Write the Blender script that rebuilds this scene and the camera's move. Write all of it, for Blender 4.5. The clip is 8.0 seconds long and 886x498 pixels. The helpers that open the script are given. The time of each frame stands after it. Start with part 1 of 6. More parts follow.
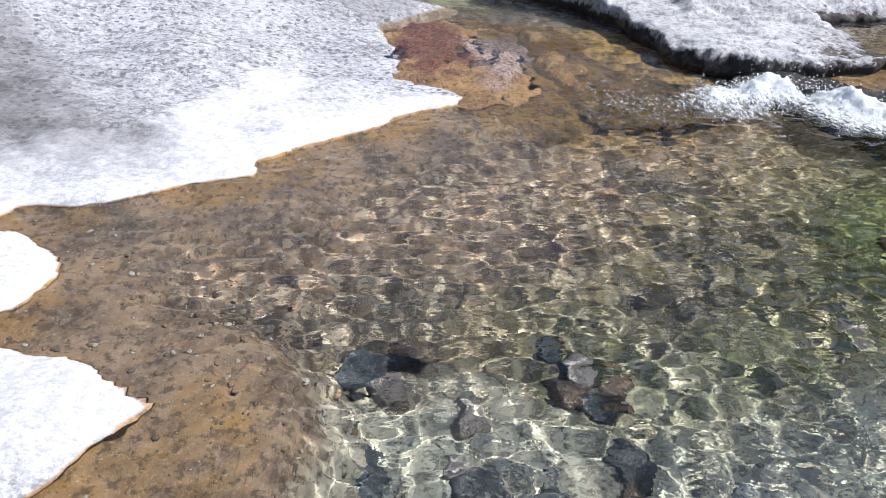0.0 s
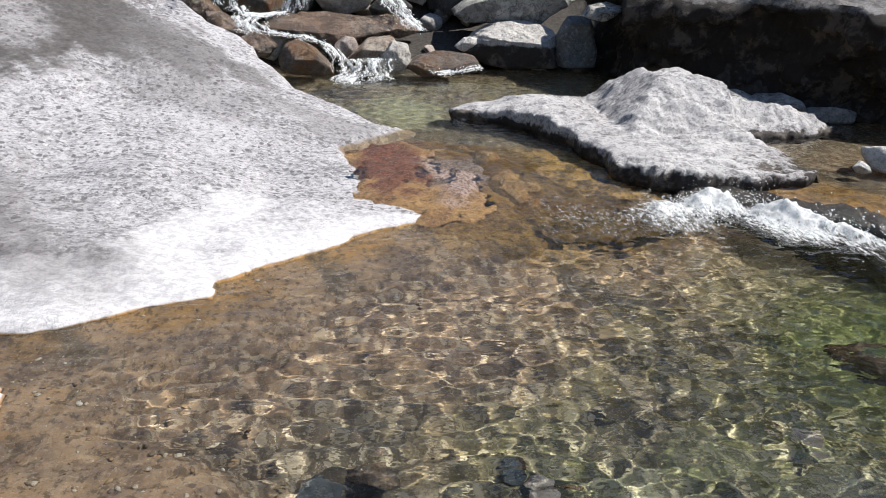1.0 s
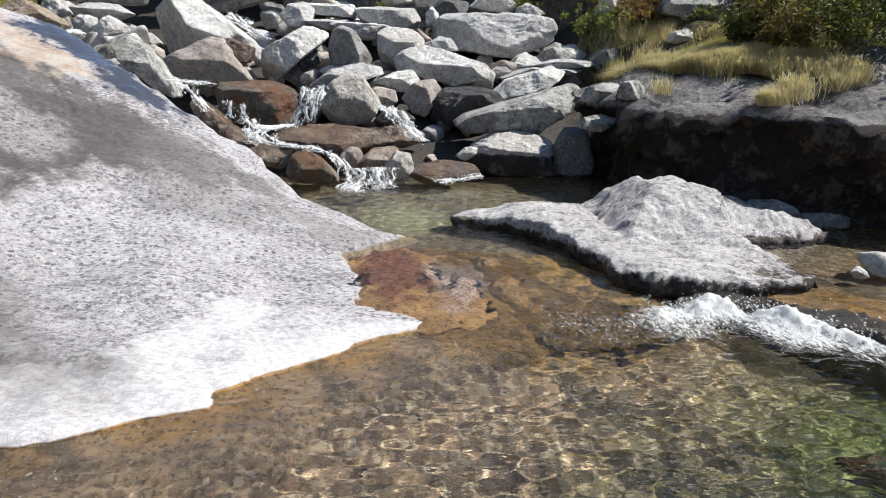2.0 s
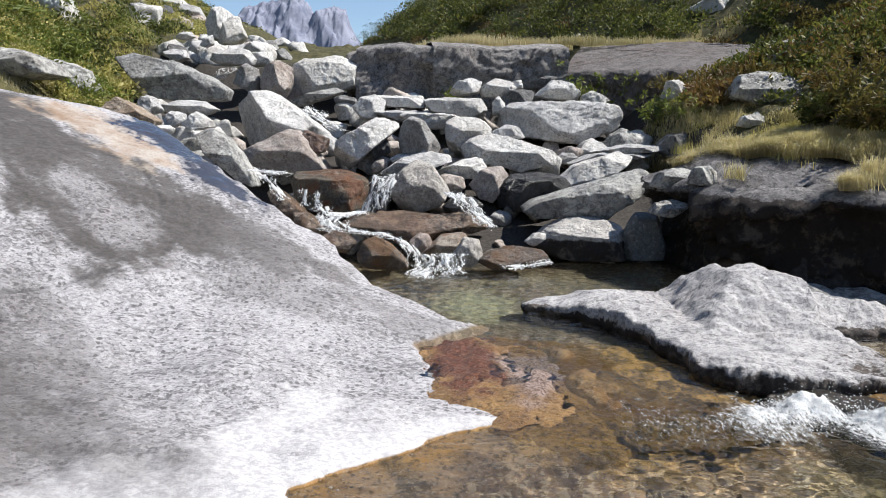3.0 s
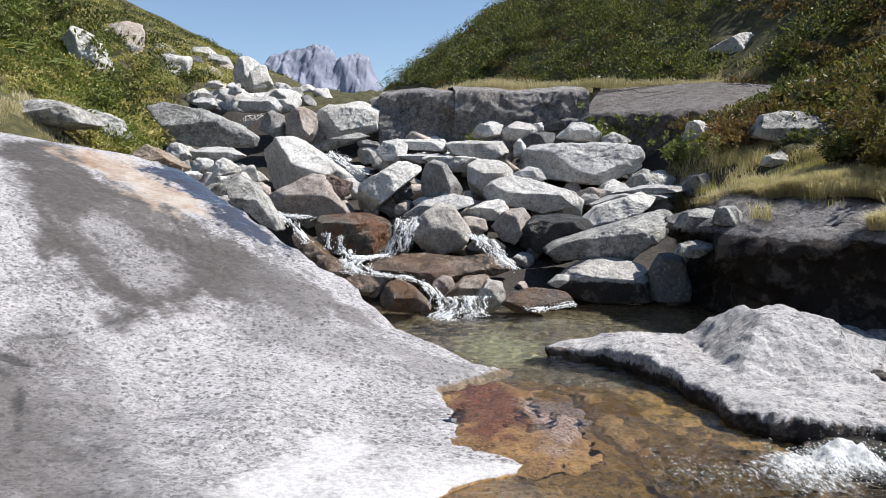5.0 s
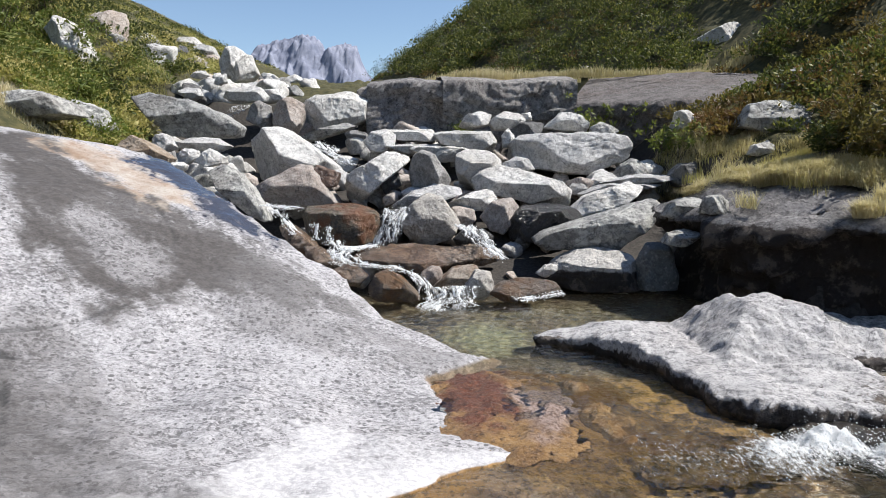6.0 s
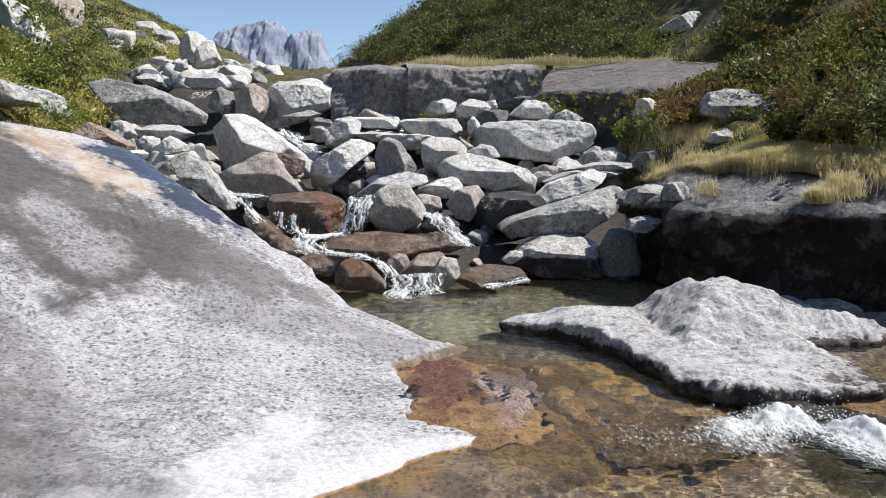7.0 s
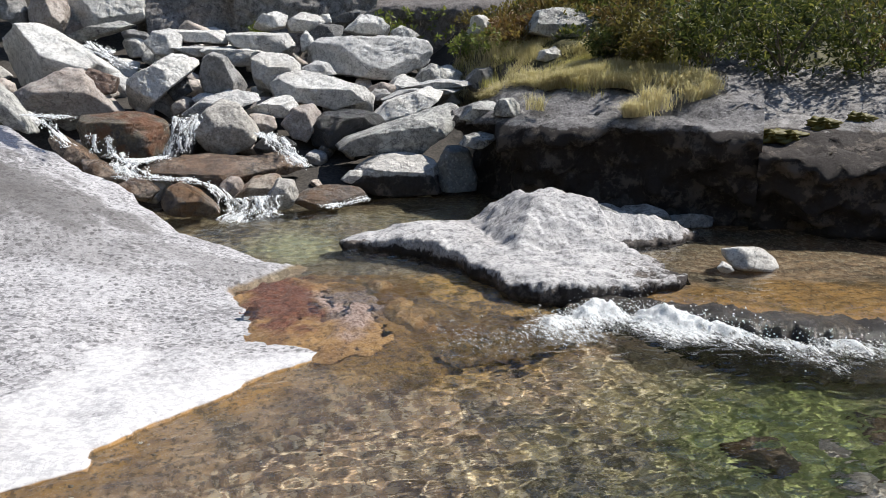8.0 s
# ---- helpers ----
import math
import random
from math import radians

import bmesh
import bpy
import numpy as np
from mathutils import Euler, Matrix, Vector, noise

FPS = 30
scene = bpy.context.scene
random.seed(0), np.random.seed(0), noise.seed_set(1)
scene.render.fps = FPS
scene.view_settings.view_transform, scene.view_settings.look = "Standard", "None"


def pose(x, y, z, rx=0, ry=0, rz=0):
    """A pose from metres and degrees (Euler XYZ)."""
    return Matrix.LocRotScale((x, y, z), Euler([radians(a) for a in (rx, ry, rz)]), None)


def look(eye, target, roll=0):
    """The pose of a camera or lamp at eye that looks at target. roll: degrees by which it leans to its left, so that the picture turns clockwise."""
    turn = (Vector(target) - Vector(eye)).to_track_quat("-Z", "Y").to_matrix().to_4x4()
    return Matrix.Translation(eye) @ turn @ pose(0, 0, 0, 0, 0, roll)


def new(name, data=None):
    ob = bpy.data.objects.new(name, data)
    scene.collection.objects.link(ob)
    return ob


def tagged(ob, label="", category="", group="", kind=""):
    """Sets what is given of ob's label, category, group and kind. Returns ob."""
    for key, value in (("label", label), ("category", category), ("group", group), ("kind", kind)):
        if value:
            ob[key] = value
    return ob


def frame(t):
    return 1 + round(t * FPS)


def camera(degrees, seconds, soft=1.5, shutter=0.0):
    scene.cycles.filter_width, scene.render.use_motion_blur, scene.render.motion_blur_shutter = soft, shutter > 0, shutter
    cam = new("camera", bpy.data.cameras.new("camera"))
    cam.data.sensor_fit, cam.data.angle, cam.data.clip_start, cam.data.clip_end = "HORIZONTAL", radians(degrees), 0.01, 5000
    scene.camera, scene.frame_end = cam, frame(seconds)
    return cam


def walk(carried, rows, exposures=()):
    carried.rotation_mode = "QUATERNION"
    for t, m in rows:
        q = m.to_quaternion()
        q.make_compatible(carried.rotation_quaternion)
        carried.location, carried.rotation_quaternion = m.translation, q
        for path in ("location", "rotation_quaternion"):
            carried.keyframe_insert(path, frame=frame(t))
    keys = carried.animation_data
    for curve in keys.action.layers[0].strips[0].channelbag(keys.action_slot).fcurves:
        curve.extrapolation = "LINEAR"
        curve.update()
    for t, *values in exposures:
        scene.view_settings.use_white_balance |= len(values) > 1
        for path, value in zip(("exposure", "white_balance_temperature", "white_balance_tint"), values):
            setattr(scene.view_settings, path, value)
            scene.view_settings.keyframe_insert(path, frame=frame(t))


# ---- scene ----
cam = camera(66.8, 8.0, soft=0.6)
PATH = [
    (0, 0.035, -0.035, 1.649, 56.15, -1.59, -4.02),
    (0.5, 0.051, -0.035, 1.689, 60.85, -1.61, -4.64),
    (1, 0.074, -0.047, 1.710, 65.41, -1.86, -7.10),
    (1.5, 0.076, -0.048, 1.740, 70.32, -1.48, -7.99),
    (1.7, 0.098, -0.069, 1.746, 72.10, -1.57, -7.68),
    (2.8, 0.015, -0.019, 1.815, 78.72, -0.81, -3.08),
    (3, -0.000, -0.010, 1.828, 80.67, -0.72, -1.73),
    (3.5, -0.010, -0.013, 1.848, 82.71, -0.69, 0.05),
    (4, 0.000, -0.005, 1.849, 84.27, -0.44, 0.82),
    (4.2, 0.000, -0.004, 1.849, 84.11, -0.40, 0.73),
    (5.3, 0.000, -0.001, 1.848, 84.13, -0.02, 0.03),
    (5.5, 0.000, -0.000, 1.847, 83.89, 0.01, 0.01),
    (6, 0.011, -0.001, 1.838, 83.36, 0.10, -0.81),
    (6.5, 0.009, -0.015, 1.840, 82.78, -0.30, -1.80),
    (7, 0.027, -0.020, 1.831, 82.35, 0.17, -3.63),
    (7.2, 0.045, -0.026, 1.812, 81.61, 0.26, -5.83),
    (7.5, 0.076, -0.036, 1.778, 79.08, 0.41, -10.98),
    (8, 0.112, -0.038, 1.768, 75.84, 0.10, -16.77),
]
walk(cam, [(t, pose(x, y, z, rx, ry, rz)) for t, x, y, z, rx, ry, rz in PATH],
     exposures=[(0.0, 0.86, 5900, 13), (0.5, 0.74, 6200, 12), (1.0, 0.71, 6400, 11), (1.7, 0.70, 6450, 10), (3.0, 0.66, 6350, 11), (7.0, 0.66, 6350, 11), (8.0, 0.70, 6400, 10)])

# ---- light ----
SUN_TURN, SUN_UP = 88.0, 53.0      # degrees to the right of +y, degrees above the horizon
world = bpy.data.worlds.new("sky")
scene.world = world
world.use_nodes = True
wn = world.node_tree.nodes
sky = wn.new("ShaderNodeTexSky")
sky.sky_type, sky.sun_disc = "NISHITA", False
sky.sun_elevation, sky.sun_rotation = radians(SUN_UP), radians(SUN_TURN)
sky.altitude, sky.air_density, sky.dust_density, sky.ozone_density = 1800, 1.25, 0.4, 1.4
world.node_tree.links.new(sky.outputs[0], wn["Background"].inputs[0])
wn["Background"].inputs[1].default_value = 0.088
sun = new("sun", bpy.data.lights.new("sun", "SUN"))
sun.data.cycles.is_caustics_light = True
sun.data.energy, sun.data.angle, sun.data.color = 5.0, radians(0.5), (1.0, 0.95, 0.87)
a, e = radians(SUN_TURN), radians(SUN_UP)
sun.matrix_world = look((0, 0, 30), Vector((0, 0, 30)) - Vector((math.sin(a) * math.cos(e), math.cos(a) * math.cos(e), math.sin(e))))


# ---- materials ----
class Graph:
    """A short hand for node materials."""

    def __init__(self, name):
        self.mat = bpy.data.materials.new(name)
        self.mat.use_nodes = True
        self.t = self.mat.node_tree
        self.bsdf = self.t.nodes["Principled BSDF"]
        self.pos = self.t.nodes.new("ShaderNodeNewGeometry").outputs["Position"]

    def put(self, socket, value):
        if isinstance(value, bpy.types.NodeSocket):
            self.t.links.new(value, socket)
        else:
            socket.default_value = value

    def noise(self, scale, detail=4.0, rough=0.6, warp=0.0, vec=None, out="Fac"):
        n = self.t.nodes.new("ShaderNodeTexNoise")
        self.put(n.inputs["Vector"], vec or self.pos)
        n.inputs["Scale"].default_value, n.inputs["Detail"].default_value = scale, detail
        n.inputs["Roughness"].default_value, n.inputs["Distortion"].default_value = rough, warp
        return n.outputs[out]

    def cells(self, scale, feature="F1", vec=None, out="Distance"):
        n = self.t.nodes.new("ShaderNodeTexVoronoi")
        n.feature = feature
        self.put(n.inputs["Vector"], vec or self.pos)
        n.inputs["Scale"].default_value = scale
        return n.outputs[out]

    def step(self, x, lo, hi, a=0.0, b=1.0):
        n = self.t.nodes.new("ShaderNodeMapRange")
        n.interpolation_type = "SMOOTHSTEP"
        self.put(n.inputs[0], x)
        for k, v in enumerate((lo, hi, a, b)):
            n.inputs[k + 1].default_value = v
        return n.outputs[0]

    def math(self, op, a, b=0.0):
        n = self.t.nodes.new("ShaderNodeMath")
        n.operation = op
        self.put(n.inputs[0], a)
        self.put(n.inputs[1], b)
        return n.outputs[0]

    def mix(self, fac, a, b, blend="MIX"):
        n = self.t.nodes.new("ShaderNodeMix")
        n.data_type, n.blend_type = "RGBA", blend
        self.put(n.inputs[0], fac)
        self.put(n.inputs[6], (*a, 1) if isinstance(a, tuple) else a)
        self.put(n.inputs[7], (*b, 1) if isinstance(b, tuple) else b)
        return n.outputs[2]

    def scaled(self, x, y, z):
        n = self.t.nodes.new("ShaderNodeMapping")
        self.put(n.inputs[0], self.pos)
        n.inputs["Scale"].default_value = (x, y, z)
        return n.outputs[0]

    def attr(self, name):
        n = self.t.nodes.new("ShaderNodeAttribute")
        n.attribute_name = name
        return n.outputs["Fac"]

    def random(self, island=False):
        if island:
            return self.t.nodes.new("ShaderNodeNewGeometry").outputs["Random Per Island"]
        return self.t.nodes.new("ShaderNodeObjectInfo").outputs["Random"]

    def split(self, axis):
        n = self.t.nodes.new("ShaderNodeSeparateXYZ")
        self.put(n.inputs[0], self.pos)
        return n.outputs[axis]

    def bump(self, height, strength=0.4, distance=0.02, then=None):
        n = self.t.nodes.new("ShaderNodeBump")
        n.inputs["Strength"].default_value, n.inputs["Distance"].default_value = strength, distance
        self.put(n.inputs["Height"], height)
        if then:
            self.put(n.inputs["Normal"], then)
        self.put(self.bsdf.inputs["Normal"], n.outputs[0])
        return n.outputs[0]

    def done(self, colour, rough=0.85, spec=0.3):
        self.put(self.bsdf.inputs["Base Color"], (*colour, 1) if isinstance(colour, tuple) else colour)
        self.put(self.bsdf.inputs["Roughness"], rough)
        self.put(self.bsdf.inputs["Specular IOR Level"], spec)
        return self.mat


def granite(name, light, dark, stain=(0.20, 0.18, 0.16), lichen=0.35, wet=None, rough=0.85, grit=0.42, foot=None, ragged=4.0, low=0.66, relief=0.05, crust=0.42):
    """Coarse grey granite with crystal speckle, soft stains, pale crusts and dark lichen."""
    g = Graph(name)
    vary = g.random()
    big, mid, fine = g.noise(1.1, 3), g.noise(6, 6, 0.7), g.noise(45, 5, 0.75)
    col = g.mix(g.step(mid, 0.40, 0.62), light, dark)
    col = g.mix(g.step(big, 0.45, 0.7, 0.0, 0.6), col, stain)
    col = g.mix(g.step(g.noise(24, 8, 0.85), 0.50, 0.56, 0.0, grit), col, g.mix(0.75, col, (0.045, 0.045, 0.05)))
    pale = g.step(g.noise(17, 8, 0.82, vec=g.scaled(1.3, 1.1, 1.2)), 0.53, 0.60, 0.0, crust if not wet else 0.12)
    col = g.mix(pale, col, g.mix(0.6, col, (0.85, 0.85, 0.82)))
    spots = g.math("MULTIPLY", g.step(g.noise(9, 8, 0.82), 0.54, 0.60), g.step(big, 0.36, 0.56, 0.25, 1.0))
    col = g.mix(g.math("MULTIPLY", spots, lichen), col, (0.05, 0.05, 0.052))
    vein = g.step(g.cells(1.7, "DISTANCE_TO_EDGE", vec=g.mix(0.16, g.pos, g.noise(5, 4, out="Color"))), 0.010, 0.003, 0.0, 0.5)
    col = g.mix(g.math("MULTIPLY", vein, g.step(g.noise(2.3, 2), 0.5, 0.6)), col, (0.03, 0.03, 0.03))
    if foot is not None:                        # dark below foot: waterline algae, plus painted shade on bank wall and turtle front
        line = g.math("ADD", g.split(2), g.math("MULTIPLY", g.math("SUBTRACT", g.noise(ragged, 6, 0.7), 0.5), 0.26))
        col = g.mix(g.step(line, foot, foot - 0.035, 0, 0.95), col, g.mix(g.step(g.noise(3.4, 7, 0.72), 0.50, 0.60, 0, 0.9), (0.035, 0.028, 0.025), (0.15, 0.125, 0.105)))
    if wet:
        col = g.mix(g.step(g.noise(2.5, 5, 0.65), 0.46, 0.58), col, wet)
    col = g.mix(1.0, col, g.mix(vary, (low, low, low * 1.01), (0.92, 0.91, 0.885)), "MULTIPLY")
    g.bump(g.math("ADD", g.math("MULTIPLY", mid, 1.0), g.math("MULTIPLY", fine, 0.55)), 1.0, relief)
    return g.done(col, rough, 0.22 if not wet else 0.6)


ROCKS = {
    "grey": (granite("granite_grey", (0.86, 0.85, 0.83), (0.62, 0.62, 0.61), (0.52, 0.49, 0.46)), "grey speckled granite boulder, dry, among other boulders"),
    "pale": (granite("granite_pale", (0.78, 0.77, 0.75), (0.58, 0.57, 0.55), (0.5, 0.47, 0.43), lichen=0.2), "pale sun-bleached granite boulder"),
    "warm": (granite("granite_warm", (0.66, 0.59, 0.53), (0.46, 0.40, 0.36), (0.38, 0.28, 0.22)), "brownish grey water-worn granite boulder"),
    "dark": (granite("granite_dark", (0.20, 0.20, 0.20), (0.12, 0.12, 0.12), lichen=0.5), "dark grey lichened granite boulder"),
    "mottled": (granite("granite_mottled", (0.62, 0.62, 0.59), (0.30, 0.30, 0.30), lichen=0.8), "grey granite block mottled with dark lichen"),
    "dark_smooth": (granite("granite_slate", (0.19, 0.215, 0.235), (0.14, 0.16, 0.175), lichen=0.15), "smooth bluish grey upright stone block"),
    "rusty": (granite("granite_rusty", (0.45, 0.38, 0.31), (0.34, 0.27, 0.20), (0.42, 0.25, 0.13)), "pale granite rock with rusty orange stain"),
    "brown": (granite("granite_brown", (0.22, 0.15, 0.12), (0.13, 0.09, 0.075), (0.20, 0.10, 0.06)), "wet reddish brown boulder beside the cascade"),
    "wet_brown": (granite("wet_brown_rock", (0.30, 0.22, 0.16), (0.11, 0.085, 0.065), (0.22, 0.12, 0.06), wet=(0.12, 0.075, 0.045), rough=0.25), "wet dark brown rounded rock in the stream"),
    # foot reaches the brow: front shade painted in along with the algae line
    "turtle": (granite("granite_shade_front", (0.62, 0.60, 0.58), (0.44, 0.43, 0.42), (0.36, 0.33, 0.31), lichen=0.3, foot=0.52, ragged=2.0), "grey granite boulder, front painted dark for shade and waterline algae"),
    "egg": (granite("granite_round", (0.56, 0.53, 0.49), (0.40, 0.38, 0.355), (0.36, 0.33, 0.29), lichen=0.25), "round brownish grey granite boulder with pale lichen spots"),
    "slate_dark": (granite("granite_shaded", (0.46, 0.45, 0.44), (0.30, 0.295, 0.29), lichen=0.4), "darker grey pointed granite boulder"),
    "pale_crack": (granite("granite_cracked", (0.80, 0.79, 0.77), (0.60, 0.59, 0.57), (0.48, 0.45, 0.42), lichen=0.1), "pale cracked granite slab leaning over the stream"),
    "wet_black": (granite("wet_black_rock", (0.07, 0.066, 0.063), (0.035, 0.033, 0.03), (0.04, 0.035, 0.03), wet=(0.02, 0.019, 0.018), rough=0.3), "black wet boulder with water running down it"),
    "wet_pale": (granite("wet_pale_rock", (0.50, 0.43, 0.36), (0.30, 0.23, 0.17), (0.22, 0.13, 0.08), wet=(0.16, 0.09, 0.05), rough=0.4), "wet brown rock with a dry pale top in the stream"),
    "rusty_box": (granite("rusty_wet_rock", (0.20, 0.16, 0.10), (0.05, 0.042, 0.032), (0.09, 0.075, 0.045), wet=(0.15, 0.065, 0.025), rough=0.28), "broad wet boulder with orange algae, water trickling over it"),
    "wet_orange": (granite("wet_orange_rock", (0.22, 0.17, 0.13), (0.09, 0.07, 0.055), (0.16, 0.09, 0.05), wet=(0.16, 0.085, 0.035), rough=0.35), "wet brown rock with orange algae in the stream"),
}


def under_water(g):
    """The colours of drowned rock: ochre algae in the shallows, brown lower down, olive green in the deep."""
    z = g.split(2)
    depth = g.math("ADD", g.math("SUBTRACT", g.step(g.split(1), 4.3, 5.2, 0.0, 0.16), z), g.math("MULTIPLY", g.math("SUBTRACT", g.noise(1.4, 4), 0.5), 0.35))
    mid, fine = g.noise(3.2, 5, 0.65), g.noise(24, 5, 0.7)
    ochre = g.mix(g.step(mid, 0.35, 0.65), (0.34, 0.19, 0.065), (0.21, 0.12, 0.045))
    brown = g.mix(g.step(mid, 0.4, 0.62), (0.30, 0.20, 0.125), (0.15, 0.10, 0.07))
    olive = g.mix(g.step(mid, 0.38, 0.64), (0.18, 0.175, 0.075), (0.075, 0.075, 0.035))
    col = g.mix(g.step(depth, 0.0, 0.065), ochre, brown)
    # upstream bed coloured darker, standing in for the black bank mirrored in the water
    col = g.mix(g.math("MULTIPLY", g.step(g.math("ADD", g.split(1), g.noise(2.0, 4)), 5.3, 6.5), 0.72), col, g.mix(g.step(mid, 0.4, 0.6), (0.055, 0.045, 0.028), (0.11, 0.095, 0.05)))
    olive = g.mix(g.step(g.noise(1.3, 4, 0.6, warp=0.5), 0.48, 0.58, 0, 0.4), olive, (0.26, 0.27, 0.13))
    col = g.mix(g.step(depth, 0.34, 0.62), col, olive)
    col = g.mix(g.step(g.noise(0.9, 3, 0.55, warp=0.6), 0.52, 0.62, 0, 0.72), col, (0.055, 0.05, 0.038))
    gravel = g.math("ADD", g.split(1), g.math("MULTIPLY", g.noise(1.6, 5, 0.65), 1.4))
    col = g.mix(g.math("MULTIPLY", g.step(gravel, 2.75, 2.25, 0, 0.75), g.step(depth, 0.15, 0.35)), col, (0.56, 0.54, 0.44))
    pebbles = g.cells(34, vec=g.mix(0.05, g.pos, g.noise(16, 4, out="Color")), out="Color")
    grey = g.t.nodes.new("ShaderNodeRGBToBW")
    g.put(grey.inputs[0], pebbles)
    col = g.mix(g.math("MULTIPLY", g.step(grey.outputs[0], 0.55, 0.75, 0, 0.42), g.step(depth, 0.03, 0.22, 0.2, 1.0)), col, (0.46, 0.39, 0.29))
    col = g.mix(g.math("MULTIPLY", g.step(grey.outputs[0], 0.42, 0.28, 0, 0.42), g.step(depth, 0.03, 0.22, 0.2, 1.0)), col, (0.08, 0.055, 0.045))
    silt = g.t.nodes.new("ShaderNodeVectorMath")       # pale green silt in the basin below the cascade
    silt.operation = "DISTANCE"
    g.put(silt.inputs[0], g.scaled(1.0, 0.8, 0.0))
    silt.inputs[1].default_value = (0.62, 5.75, 0.0)
    col = g.mix(g.step(g.math("ADD", silt.outputs["Value"], g.math("MULTIPLY", g.noise(2.2, 5, 0.65), 0.7)), 1.02, 0.50, 0, 0.7), col, (0.33, 0.33, 0.19))
    hollow = g.t.nodes.new("ShaderNodeVectorMath")     # bright green algae in the deep hollow
    hollow.operation = "DISTANCE"
    g.put(hollow.inputs[0], g.scaled(0.75, 1.0, 0.0))
    hollow.inputs[1].default_value = (2.45, 2.75, 0.0)
    col = g.mix(g.step(g.math("ADD", hollow.outputs["Value"], g.math("MULTIPLY", g.noise(1.8, 5, 0.65), 0.6)), 1.15, 0.60, 0, 0.7), col, (0.18, 0.22, 0.06))
    run = g.t.nodes.new("ShaderNodeVectorMath")        # ochre algae where the water runs thin over the rib
    run.operation = "DISTANCE"
    g.put(run.inputs[0], g.scaled(0.8, 1.0, 0.0))
    run.inputs[1].default_value = (1.05, 4.70, 0.0)
    col = g.mix(g.step(g.math("ADD", run.outputs["Value"], g.math("MULTIPLY", g.noise(3.2, 6, 0.7), 0.7)), 1.55, 1.15, 0, 0.9), col, g.mix(g.step(g.noise(5, 7, 0.72), 0.44, 0.60), (0.42, 0.25, 0.085), (0.10, 0.065, 0.03)))
    col = g.mix(g.step(g.noise(70, 6, 0.8), 0.55, 0.62, 0, 0.55), col, (0.44, 0.35, 0.25))
    return g.mix(g.step(fine, 0.51, 0.60, 0, 0.65), col, (0.06, 0.045, 0.03))


def slab_material():
    g = Graph("slab_granite")
    bleach, stain, rust, under = g.attr("bleach"), g.attr("stain"), g.attr("rust"), g.attr("under")
    mid, fine = g.noise(5, 5, 0.65), g.noise(60, 5, 0.75)
    turn = g.t.nodes.new("ShaderNodeMapping")     # along the fall of the slab
    g.put(turn.inputs[0], g.pos)
    turn.inputs["Rotation"].default_value, turn.inputs["Scale"].default_value = (0, 0, radians(22)), (0.85, 1.2, 1.0)
    flow = turn.outputs[0]
    large, bands = g.noise(0.8, 5, 0.6), g.noise(2.4, 7, 0.68, warp=0.4, vec=flow)
    col = g.mix(g.step(bands, 0.38, 0.62), (0.53, 0.525, 0.53), (0.43, 0.423, 0.43))
    col = g.mix(g.step(large, 0.48, 0.64, 0, 0.45), col, (0.30, 0.29, 0.295))
    lace = g.math("ADD", g.noise(26, 10, 0.80, vec=flow), g.math("MULTIPLY", g.math("SUBTRACT", bands, 0.5), -0.12))
    col = g.mix(g.step(lace, 0.47, 0.53, 0, 0.9), col, (0.76, 0.75, 0.755))
    col = g.mix(g.step(g.noise(70, 6, 0.85), 0.50, 0.58, 0, 0.40), col, (0.22, 0.22, 0.225))
    fleck = g.math("ADD", g.noise(30, 6, 0.72, vec=flow), g.math("MULTIPLY", g.math("SUBTRACT", bands, 0.5), 0.22))
    spots = g.step(fleck, 0.545, 0.57, 0, 0.75)
    way = g.mix(0.05, g.pos, g.noise(14, 4, out="Color"))
    cell, tone = g.cells(21, vec=way), g.t.nodes.new("ShaderNodeRGBToBW")
    g.put(tone.inputs[0], g.cells(21, vec=way, out="Color"))
    size = g.step(tone.outputs[0], 0.42, 0.80, 0.0, 0.40)
    dots = g.step(g.math("SUBTRACT", g.math("ADD", cell, g.math("MULTIPLY", g.noise(70, 4), 0.35)), size), 0.17, 0.13)
    dots = g.math("MULTIPLY", dots, g.step(g.noise(1.4, 4), 0.40, 0.50, 0, 0.85))
    spots = g.math("MULTIPLY", g.math("MAXIMUM", spots, dots), g.step(bleach, 0.2, 0.9, 1.0, 0.12))
    col = g.mix(spots, col, (0.13, 0.128, 0.13))
    col = g.mix(1.0, col, (0.60, 0.592, 0.60), "MULTIPLY")
    col = g.mix(g.math("MULTIPLY", bleach, 0.8), col, g.mix(g.step(lace, 0.42, 0.56), (0.42, 0.412, 0.42), (0.57, 0.56, 0.562)))
    film = g.mix(g.step(g.noise(20, 8, 0.8, vec=flow), 0.42, 0.60), (0.060, 0.055, 0.053), (0.092, 0.084, 0.081))
    col = g.mix(g.math("MULTIPLY", stain, g.step(g.noise(6, 9, 0.78, vec=flow), 0.66, 0.54, 0.80, 1.0)), col, film)
    col = g.mix(rust, col, g.mix(g.step(bands, 0.35, 0.65), (0.42, 0.37, 0.31), (0.30, 0.205, 0.135)))
    wet = g.attr("wet")
    col = g.mix(g.math("MULTIPLY", wet, 0.93), col, (0.03, 0.03, 0.04))
    col = g.mix(g.attr("crack"), col, (0.03, 0.03, 0.03))
    col = g.mix(g.math("MAXIMUM", under, g.step(g.split(2), 0.012, 0.002)), col, under_water(g))
    g.bump(g.math("ADD", g.math("ADD", mid, g.math("MULTIPLY", lace, -0.35)), g.math("MULTIPLY", fine, 0.4)), 0.6, 0.03)
    g.put(g.bsdf.inputs["Coat Weight"], wet)
